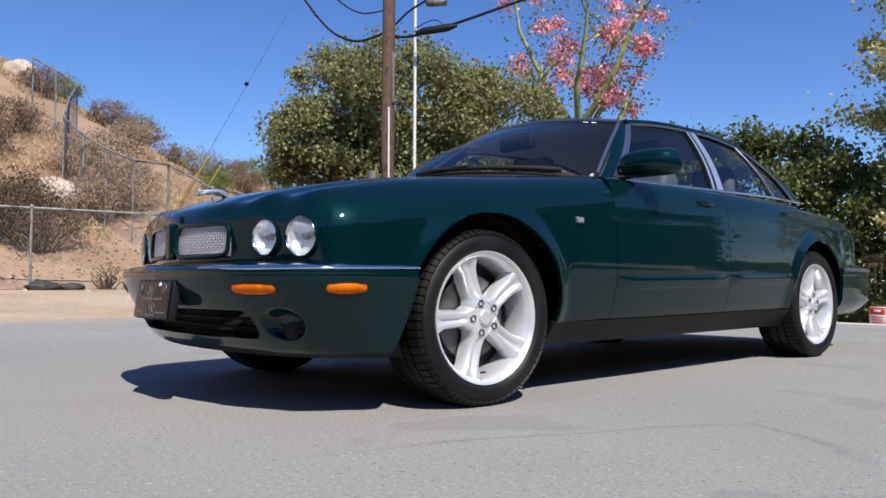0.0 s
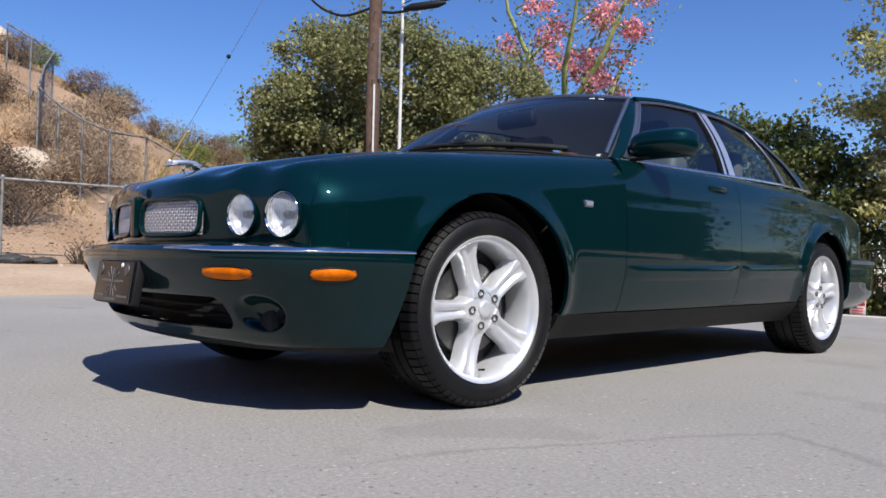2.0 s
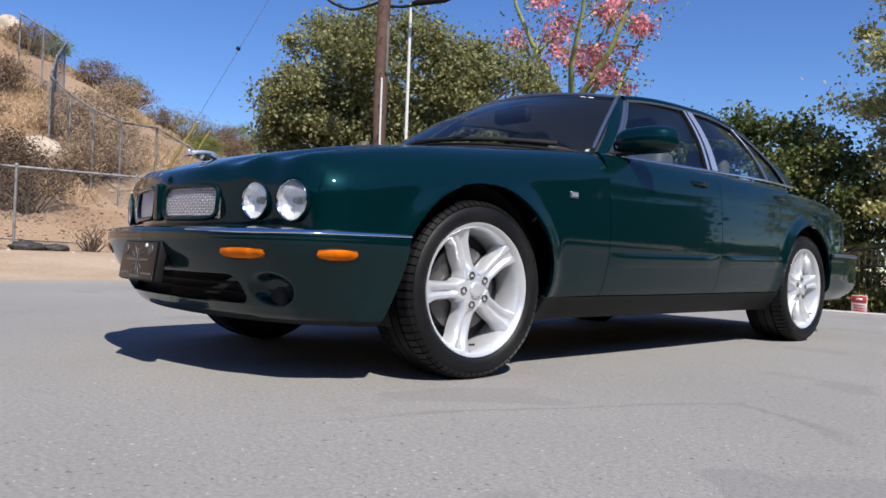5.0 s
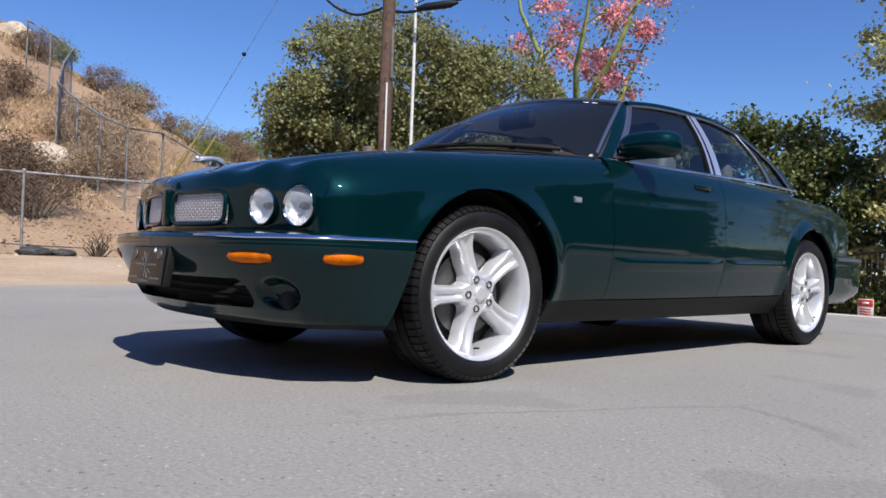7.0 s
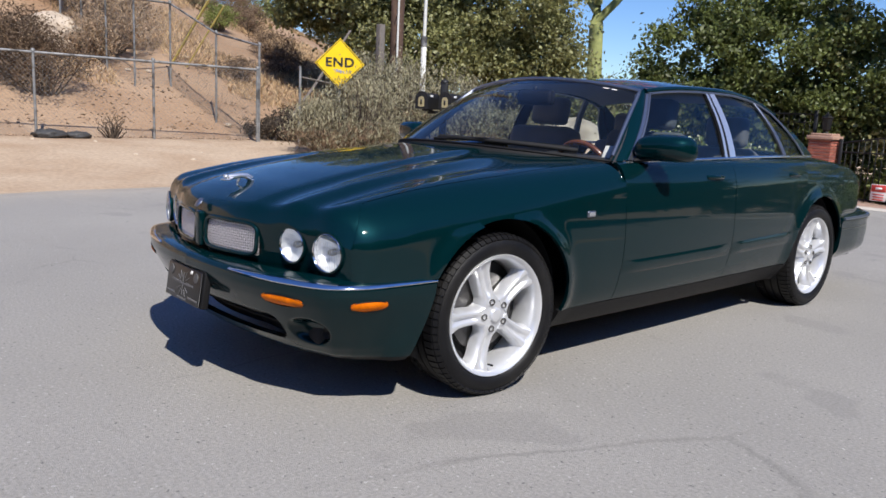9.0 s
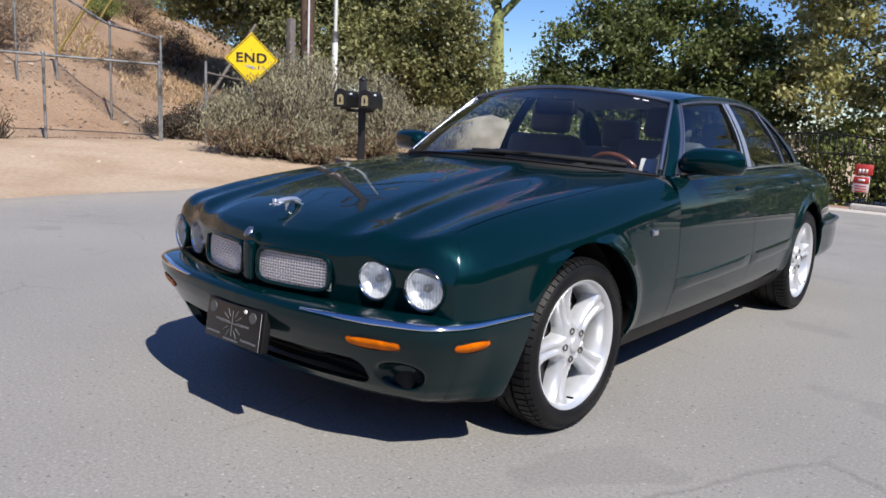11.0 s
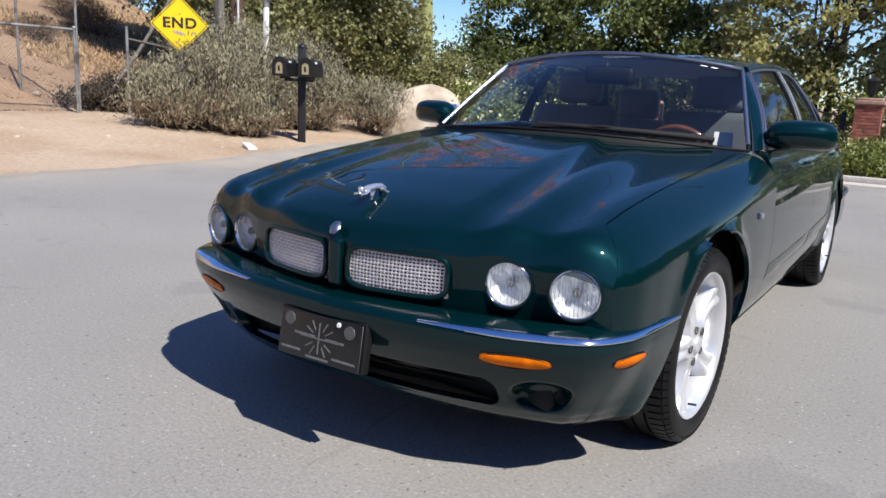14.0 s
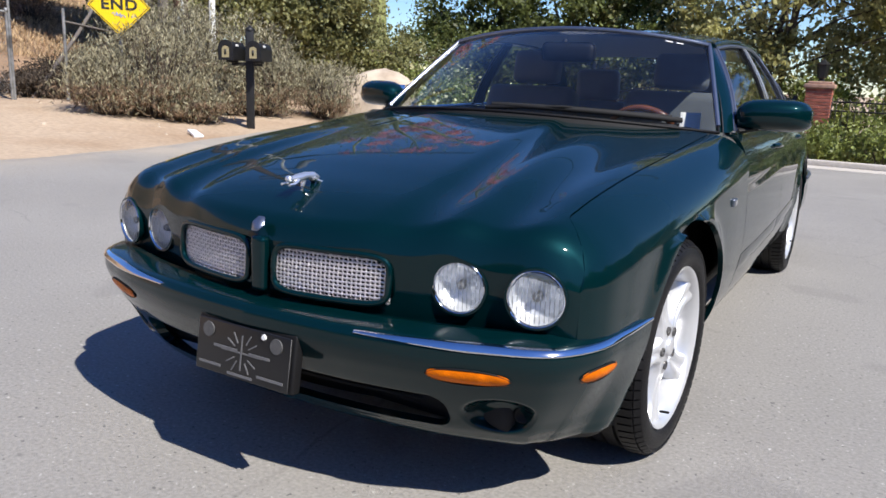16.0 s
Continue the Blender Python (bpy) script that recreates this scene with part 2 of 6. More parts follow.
BRICK = mat("red_brick", (0.30, 0.10, 0.07), rough=0.9, vary=0.25, scale=20, objrand=0.3, bump=0.4, bump_scale=60)
MORTAR = mat("grey_mortar", (0.38, 0.34, 0.30), rough=0.95, vary=0.15, scale=30, bump=0.4, bump_scale=90)
IRON = mat("black_iron", (0.012, 0.012, 0.013), rough=0.5, metal=0.2, vary=0.2, scale=20)
ROCK = mat("pale_rock", (0.52, 0.43, 0.33), rough=0.92, vary=0.2, scale=4, second=(0.38, 0.30, 0.22), mix_scale=1.5, bump=0.7, bump_scale=9)
LEAF_OAK = mat("olive_green_leaf", (0.265, 0.265, 0.112), rough=0.5, island=0.45, vary=0.2, scale=0.7, translucent=0.45)
LEAF_SYC = mat("dry_sycamore_leaf", (0.44, 0.42, 0.18), rough=0.45, island=0.5, vary=0.3, scale=0.6, translucent=0.55)
LEAF_MID = mat("deep_green_leaf", (0.125, 0.15, 0.043), rough=0.5, island=0.55, vary=0.3, scale=0.7, translucent=0.4)
LEAF_LIGHT = mat("light_green_leaf", (0.20, 0.235, 0.06), rough=0.5, island=0.5, vary=0.2, scale=1.0, translucent=0.3)
LEAF_SAGE = mat("grey_sage_leaf", (0.285, 0.26, 0.165), rough=0.8, island=0.55, vary=0.25, scale=2.0, translucent=0.2)
LEAF_TAN = mat("tan_dead_brush", (0.38, 0.275, 0.18), rough=0.9, island=0.35, vary=0.25, scale=2.0, translucent=0.2)
LEAF_BRUSH = mat("brown_dry_brush", (0.22, 0.15, 0.095), rough=0.9, island=0.4, vary=0.25, scale=2.0, translucent=0.2)
LEAF_DRY = mat("dry_brown_scrub", (0.125, 0.082, 0.05), rough=0.9, island=0.45, vary=0.25, scale=2.0, translucent=0.15)
LEAF_STRAW = mat("straw_grass", (0.48, 0.345, 0.205), rough=0.9, island=0.35, vary=0.25, scale=1.0, translucent=0.2)
PETAL = mat("pink_petal", (0.80, 0.33, 0.36), rough=0.6, island=0.3, translucent=0.3)
FLOWER = mat("cream_flower", (0.75, 0.70, 0.40), rough=0.6, island=0.2)


# ---- mesh helpers ----
def part(name, bm, material, parent=None, label="", smooth=True):
    """Links a bmesh as one mesh object under a thing or a part."""
    if smooth:
        for e in bm.edges:
            if len(e.link_faces) == 2 and e.calc_face_angle(0.0) > 1.1:
                e.smooth = False
    me = bpy.data.meshes.new(name)
    bm.to_mesh(me)
    bm.free()
    if smooth:
        me.polygons.foreach_set("use_smooth", [True] * len(me.polygons))
    me.materials.append(material)
    ob = new(name, me)
    ob.parent = parent
    if label:
        ob["label"] = label
    return ob


def empty(name, at=(0, 0, 0), **tags):
    ob = new(name)
    ob.location = at
    return tagged(ob, **tags)


def grid_bm(fn, nu, nv, bm=None, flip=False):
    """A sheet of nu x nv cells through fn(u, v)."""
    bm = bm or bmesh.new()
    vs = [[bm.verts.new(fn(i / nu, j / nv)) for j in range(nv + 1)] for i in range(nu + 1)]
    for i in range(nu):
        for j in range(nv):
            q = (vs[i][j], vs[i + 1][j], vs[i + 1][j + 1], vs[i][j + 1])
            bm.faces.new(q[::-1] if flip else q)
    return bm


def folded(bm, depth=0.015, toward=(0.0, 1.2, 0.55), along=0.0):
    """Turns a sheet's rim inwards, so that it reads as a pressed panel with an edge."""
    rim = [e for e in bm.edges if e.is_boundary]
    for e in rim:
        e.smooth = False
    made = bmesh.ops.extrude_edge_only(bm, edges=rim)["geom"]
    aim_at = Vector(toward)
    for v in made:
        if isinstance(v, bmesh.types.BMVert):
            d = Vector((aim_at.x - v.co.x, along * (aim_at.y - v.co.y), aim_at.z - v.co.z))
            v.co += d.normalized() * depth
    bmesh.ops.recalc_face_normals(bm, faces=bm.faces)
    return bm


def box_bm(size, at=(0, 0, 0), bevel=0.0, segments=2, bm=None, turn=None):
    own = bmesh.new()
    bmesh.ops.create_cube(own, size=1.0)
    bmesh.ops.scale(own, vec=size, verts=own.verts)
    if bevel:
        bmesh.ops.bevel(own, geom=own.edges[:], offset=bevel, segments=segments, profile=0.6, affect="EDGES")
    if turn:
        bmesh.ops.transform(own, matrix=turn, verts=own.verts)
    bmesh.ops.translate(own, vec=at, verts=own.verts)
    return own if bm is None else join(bm, own)


def join(bm, other):
    me = bpy.data.meshes.new("joined")
    other.to_mesh(me)
    other.free()
    bm.from_mesh(me)
    bpy.data.meshes.remove(me)
    return bm


def lathe_bm(profile, n=48, axis="X", bm=None, arc=(0.0, 2 * math.pi)):
    """Turns (along, radius) pairs about an axis."""
    bm = bm or bmesh.new()
    full = abs(arc[1] - arc[0] - 2 * math.pi) < 1e-6
    count = n if full else n + 1
    rings = []
    for k in range(count):
        a = arc[0] + (arc[1] - arc[0]) * k / n
        row = []
        for s, r in profile:
            c, d = r * math.cos(a), r * math.sin(a)
            row.append(bm.verts.new({"X": (s, c, d), "Y": (c, s, d), "Z": (c, d, s)}[axis]))
        rings.append(row)
    for k in range(n):
        a, b = rings[k], rings[(k + 1) % count]
        for j in range(len(profile) - 1):
            bm.faces.new((a[j], b[j], b[j + 1], a[j + 1]))
    bmesh.ops.recalc_face_normals(bm, faces=bm.faces)
    return bm


def tube_bm(points, radius, n=8, bm=None, closed=False, flat=1.0):
    """A pipe along points; radius may be a number or one per point."""
    bm = bm or bmesh.new()
    pts = [Vector(p) for p in points]
    rad = [float(r) for r in radius] if isinstance(radius, (list, tuple)) else [float(radius)] * len(pts)
    rings = []
    for i, p in enumerate(pts):
        a = pts[i - 1] if (i or closed) else p
        b = pts[(i + 1) % len(pts)] if (i + 1 < len(pts) or closed) else p
        d = (b - a).normalized()
        side = d.cross(Vector((0, 0, 1)))
        side = side.normalized() if side.length > 1e-3 else Vector((1, 0, 0))
        top = side.cross(d)
        rings.append([bm.verts.new(p + rad[i] * (math.cos(t) * side + flat * math.sin(t) * top)) for t in (2 * math.pi * k / n for k in range(n))])
    for i in range(len(rings) - (0 if closed else 1)):
        a, b = rings[i], rings[(i + 1) % len(rings)]
        for k in range(n):
            bm.faces.new((a[k], a[(k + 1) % n], b[(k + 1) % n], b[k]))
    if not closed:
        bm.faces.new(rings[0][::-1])
        bm.faces.new(rings[-1])
    bmesh.ops.recalc_face_normals(bm, faces=bm.faces)
    return bm


def curve(table):
    """A smooth function through (place, value) pairs."""
    xs, ys = np.array([p[0] for p in table], float), np.array([p[1] for p in table], float)
    slope = np.gradient(ys, xs)

    def at(x):
        x = min(max(x, xs[0]), xs[-1])
        k = min(int(np.searchsorted(xs, x, side="right")) - 1, len(xs) - 2)
        h = xs[k + 1] - xs[k]
        s = (x - xs[k]) / h
        return float(ys[k] * (1 + 2 * s) * (1 - s) ** 2 + slope[k] * h * s * (1 - s) ** 2 + ys[k + 1] * s * s * (3 - 2 * s) - slope[k + 1] * h * s * s * (1 - s))

    return at


def smooth01(x):
    x = min(max(x, 0.0), 1.0)
    return x * x * (3 - 2 * x)


def lerp(a, b, t):
    return a + (b - a) * t


# ---- ground: one sheet, level round the car, rising to the hill ----
crest = curve([(-60, 10.0), (0, 9.2), (4.6, 8.2), (10, 5.35), (14, 4.5), (18.5, 2.6), (26, 0.6), (40, 0.2), (70, 0.2)])


def ground_z(x, y):
    z = 0.42 * smooth01((-x - 3.0) / 8.0)
    z -= 0.02 * min(max(0.0, y - 3.0), 30.0) * smooth01((x + 9.0) / 5.0)
    z -= 0.05 * min(max(0.0, y - 12.7), 6.0) * smooth01((x + 9.0) / 5.0)
    d = -x - 11.6
    if d > 0:
        t = min(d / 17.0, 1.0)
        z += crest(y) * (0.75 * t + 0.25 * smooth01(t)) - 0.12 * max(d - 17.0, 0.0) * (1 if d < 60 else 0.5)
        z += 0.35 * smooth01(d / 3.0) * noise.noise(Vector((x * 0.22, y * 0.22, 0.0))) + 0.12 * smooth01(d) * noise.noise(Vector((x * 0.9, y * 0.9, 3.0)))
    return z


# the surroundings are laid out on a plan of their own, which is set down round the car at its full size
PLAN = Matrix.Translation((-0.44, 0.0, -0.21)) @ Matrix.Diagonal((1.28, 1.28, 1.28, 1.0))


def set_down(x, y, z):
    """From the plan to the world; the ground stays level under the car."""
    p = PLAN @ Vector((x, y, z))
    p.z += 0.21 * (1 - smooth01((math.hypot(p.x - 0.5, p.y - 1.0) - 5.0) / 6.0))
    return p


def spread(lo, hi, fine_lo, fine_hi, step, coarse):
    a = list(np.arange(fine_lo, fine_hi, step))
    left = [fine_lo - coarse * (1.45 ** k - 1) / 0.45 for k in range(1, 40)]
    right = [fine_hi + coarse * (1.45 ** k - 1) / 0.45 for k in range(0, 40)]
    return sorted([v for v in left if v > lo]) + a + [v for v in right if v < hi]


def build_ground():
    xs, ys = spread(-900, 900, -34, 6, 0.45, 1.0), spread(-900, 900, -8, 26, 0.5, 1.0)
    verts = [tuple(set_down(x, y, ground_z(x, y) - 0.02)) for x in xs for y in ys]
    ny = len(ys)
    faces = [(i * ny + j, (i + 1) * ny + j, (i + 1) * ny + j + 1, i * ny + j + 1) for i in range(len(xs) - 1) for j in range(ny - 1)]
    me = bpy.data.meshes.new("ground")
    me.from_pydata(verts, [], faces)
    me.polygons.foreach_set("use_smooth", [True] * len(faces))
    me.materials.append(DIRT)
    tagged(new("ground", me), "dry tan dirt ground rising into a bare hillside", "ground", kind="structure")


build_ground()


def road_edge(y):
    """The asphalt's ragged rim against the dirt."""
    return curve([(-60, -4.9), (-2, -5.0), (0, -5.05), (1.2, -5.2), (2.4, -5.32), (3.7, -5.65), (5.3, -6.3), (8, -6.9), (10, -7.2), (12.2, -7.6)])(y) + 0.10 * noise.noise(Vector((y * 1.1, 0, 7))) + 0.04 * noise.noise(Vector((y * 5.0, 2, 7)))


def build_road():
    ys = list(np.arange(-14, 12.21, 0.2))
    ys = [-300, -120, -60, -35, -22] + ys
    cols = [0, 0.004, 0.02, 0.06, 0.12, 0.2, 0.3, 0.42, 0.6, 1.0]
    bm = bmesh.new()
    vs = []
    for y in ys:
        x0 = road_edge(y)
        row = []
        for c in cols:
            x = x0 + c * (14 - x0) if c < 1 else 300
            row.append(bm.verts.new(set_down(x, y, ground_z(x, y) + (0.0 if c else -0.03))))
        vs.append(row)
    for i in range(len(ys) - 1):
        for j in range(len(cols) - 1):
            bm.faces.new((vs[i][j], vs[i][j + 1], vs[i + 1][j + 1], vs[i + 1][j]))
    tagged(part("road", bm, ASPHALT), "worn pale grey asphalt road surface", "road", kind="structure")


build_road()


# ---- the car: forward is -y, front axle at y = 0, ground at z = 0 ----
WHEELBASE, ARCH = 2.87, 0.384
side_w = curve([(-0.4, 0.851), (0.0, 0.873), (0.4, 0.888), (0.74, 0.892), (1.7, 0.892), (2.5, 0.878), (3.0, 0.862), (3.4, 0.832), (3.75, 0.765), (3.95, 0.67)])
bulge = curve([(0.17, -0.15), (0.21, -0.105), (0.26, -0.066), (0.32, -0.032), (0.42, -0.004), (0.55, 0.010), (0.65, 0.008), (0.78, 0.0)])
hood_mid = curve([(-0.86, 0.708), (-0.72, 0.770), (-0.5, 0.828), (-0.2, 0.886), (0.2, 0.940), (0.4, 0.962), (0.8, 0.995)])
hood_fall = curve([(-0.9, 0.078), (0.0, 0.098), (0.8, 0.078)])
deck_mid = curve([(2.7, 0.99), (3.2, 0.975), (3.6, 0.945), (3.9, 0.885), (4.1, 0.80)])
nose_x = curve([(0, 0.892), (0.2, 0.888), (0.4, 0.873), (0.55, 0.855), (0.63, 0.843), (0.69, 0.822), (0.735, 0.785), (0.78, 0.712), (0.84, 0.55), (0.9, 0.38), (0.95, 0.2), (1, 0)])
nose_y = curve([(0, 0.74), (0.2, 0.40), (0.4, 0.0), (0.55, -0.33), (0.63, -0.49), (0.69, -0.600), (0.735, -0.658), (0.78, -0.698), (0.84, -0.733), (0.9, -0.784), (0.95, -0.828), (1, -0.846)])
tail_x = curve([(0, 0.872), (0.25, 0.862), (0.45, 0.832), (0.6, 0.775), (0.72, 0.68), (0.82, 0.5), (0.9, 0.3), (1, 0)])
tail_y = curve([(0, 2.64), (0.25, 3.0), (0.45, 3.4), (0.6, 3.72), (0.72, 3.90), (0.82, 4.0), (0.9, 4.04), (1, 4.06)])


nose_roll = curve([(0, 0.135), (0.55, 0.135), (0.70, 0.108), (0.80, 0.085), (0.86, 0.060), (0.90, 0.046), (1, 0.044)])


def hood_z(x, y):
    """The bonnet's height, with its flutes running back from the lamps."""
    a = abs(x)
    z = hood_mid(y) - hood_fall(y) * (a / 0.88) ** 2.2
    fade = smooth01((0.55 - y) / 1.1)
    z += 0.022 * fade * math.exp(-(((a - 0.69) / 0.080) ** 2))
    z += 0.022 * fade * math.exp(-(((a - 0.49 + 0.06 * smooth01((y + 0.7) / 1.2)) / 0.06) ** 2))
    z -= 0.010 * smooth01((a - 0.24 - 0.05 * fade) / 0.07) * (1 - smooth01((a - 0.46) / 0.3))
    return z


def deck_z(x, y):
    return deck_mid(y) - 0.095 * (abs(x) / 0.88) ** 2.4


def clip_point(t, w, side, nose=True):
    """A place on the front or rear end: t goes along the outline to the middle, w inwards from it."""
    ox, oy = (nose_x(t), nose_y(t)) if nose else (tail_x(t), tail_y(t))
    s = smooth01(t)
    cy = lerp(0.36, -0.46, s) if nose else lerp(2.95, 3.70, s)
    x, y = lerp(ox, 0.0, w), lerp(oy, cy, w)
    r = nose_roll(t) if nose else 0.12
    d = w * math.hypot(ox, oy - cy) * (1.0 if t < 0.7 else lerp(1.0, 0.95, t))
    z = hood_z(x, y) if nose else deck_z(x, y)
    if d < r:
        z -= (0.07 + 0.3 * r) * (1 - math.sqrt(max(0.0, 1 - (1 - d / r) ** 2))) if r > 0.10 else r * (1 - math.sqrt(max(0.0, 1 - (1 - d / r) ** 2)))
    return Vector((side * x, y, z))


def cut(bm, signed, axes, keep_rim=True):
    """Opens a sheet where signed(a, b) < 0 and draws the rim of the hole on to the line."""
    a, b = axes
    rim_before = {v for e in bm.edges if e.is_boundary for v in e.verts} if keep_rim else set()
    gone = []
    for f in bm.faces:
        c = f.calc_center_median()
        if signed(c[a], c[b]) < 0:
            gone.append(f)
    bmesh.ops.delete(bm, geom=gone, context="FACES")
    for v in {v for e in bm.edges if e.is_boundary for v in e.verts}:
        s = signed(v.co[a], v.co[b])
        if abs(s) < 0.035 and (v not in rim_before or s < 0):
            ga = (signed(v.co[a] + 1e-4, v.co[b]) - s) * 1e4
            gb = (signed(v.co[a], v.co[b] + 1e-4) - s) * 1e4
            g = max(ga * ga + gb * gb, 0.2)
            v.co[a] -= s * ga / g
            v.co[b] -= s * gb / g
    return bm


def arch_flare(y, z):
    """How far the flank swells towards the lip of a wheel arch."""
    d = min(abs(math.hypot(y, z - 0.332) - ARCH), abs(math.hypot(y - WHEELBASE, z - 0.332) - ARCH))
    return 0.017 * math.exp(-((d / 0.042) ** 2))


def arch_gap(y0):
    return lambda y, z: math.hypot(y - y0, z - 0.332) - ARCH


def side_point(y, s, side):
    """A door or wing flank: s runs from the sill to the belt line."""
    w, edge, belt = side_w(y), lerp(0.735, 0.79, smooth01((y - 0.7) / 2.0)), 0.928 + 0.012 * smooth01((y - 0.8) / 1.4)
    if s < 0.72:
        z = lerp(0.20, edge, s / 0.72)
        return Vector((side * (w + bulge(z) + arch_flare(y, z)), y, z))
    a = (s - 0.72) / 0.28 * math.pi / 2
    return Vector((side * (w - 0.085 * (1 - math.cos(a))), y, edge + (belt - edge) * math.sin(a)))


car = empty("car", label="dark green saloon car with round headlamps and silver alloy wheels", category="car")


def wing_limit(t):
    """How far in from the outline the wings reach before the bonnet begins."""
    line = lerp(0.705, 0.748, (nose_y(t) + 0.66) / 1.3)
    return max(0.0, 1 - line / max(nose_x(t), 0.1)) * (1 - smooth01((t - 0.695) / 0.043))


def clip_wall(t, v, side, nose, low):
    """The upright wall below the crown of the front or rear end."""
    top = clip_point(t, 0, side, nose)
    z = lerp(low, top.z, v)
    fade = 1 - smooth01((t - 0.52) / 0.18)
    back = 0.028 * (1 - v) * smooth01((t - 0.72) / 0.1) * (1 if nose else -1)
    out = (bulge(z) - bulge(min(top.z, 0.78)) + arch_flare(top.y, z)) * fade
    return Vector((top.x + side * out, top.y + back, z))


def face_holes(x, z):
    """Signed distance to the holes for the lamps and the two grilles."""
    return min(slot(0.197, 0.608, 0.158, 0.060, 0.45)(x, z), math.hypot(abs(x) - 0.692, z - 0.608) - 0.0590, math.hypot(abs(x) - 0.511, z - 0.612) - 0.059)


def build_front_end():
    hood = grid_bm(lambda u, v: clip_point(u, lerp(wing_limit(u) + 0.005 * (1 - smooth01((u - 0.70) / 0.03)), 1.0, v), 1), 100, 40)
    join(hood, grid_bm(lambda u, v: clip_point(u, lerp(wing_limit(u) + 0.005 * (1 - smooth01((u - 0.70) / 0.03)), 1.0, v), -1), 100, 40, flip=True))
    bmesh.ops.remove_doubles(hood, verts=hood.verts, dist=0.0004)
    part("hood", folded(hood, 0.012, (0, 0.2, 0.2), 0.6), PAINT, car)
    for side in (1, -1):
        def sheet(u, v, side=side):
            t = u * 0.738
            if v < 0.7:
                return clip_wall(t, v / 0.7, side, True, 0.20)
            return clip_point(t, wing_limit(t) * ((v - 0.7) / 0.3) ** 1.6, side)

        wing = cut(grid_bm(sheet, 150, 76), arch_gap(0.0), (1, 2))
        bmesh.ops.delete(wing, geom=[f for f in wing.faces if (f.calc_center_median().y < -0.32 and f.calc_center_median().z < 0.512) or (f.calc_center_median().y > 0.3 and f.calc_center_median().z < 0.297)], context="FACES")
        part("front_wing", folded(wing, 0.016, (0, 0.3, 0.5)), PAINT, car)
    panel_bm = bmesh.new()
    for side in (1, -1):
        join(panel_bm, grid_bm(lambda u, v: clip_wall(lerp(0.738, 1.0, u), v, side, True, 0.512), 130, 40))
    bmesh.ops.remove_doubles(panel_bm, verts=panel_bm.verts, dist=0.0006)
    cut(panel_bm, face_holes, (0, 2))
    part("nose_panel", folded(panel_bm, 0.012, (0, 0.3, 0.6), 1.0), PAINT, car)


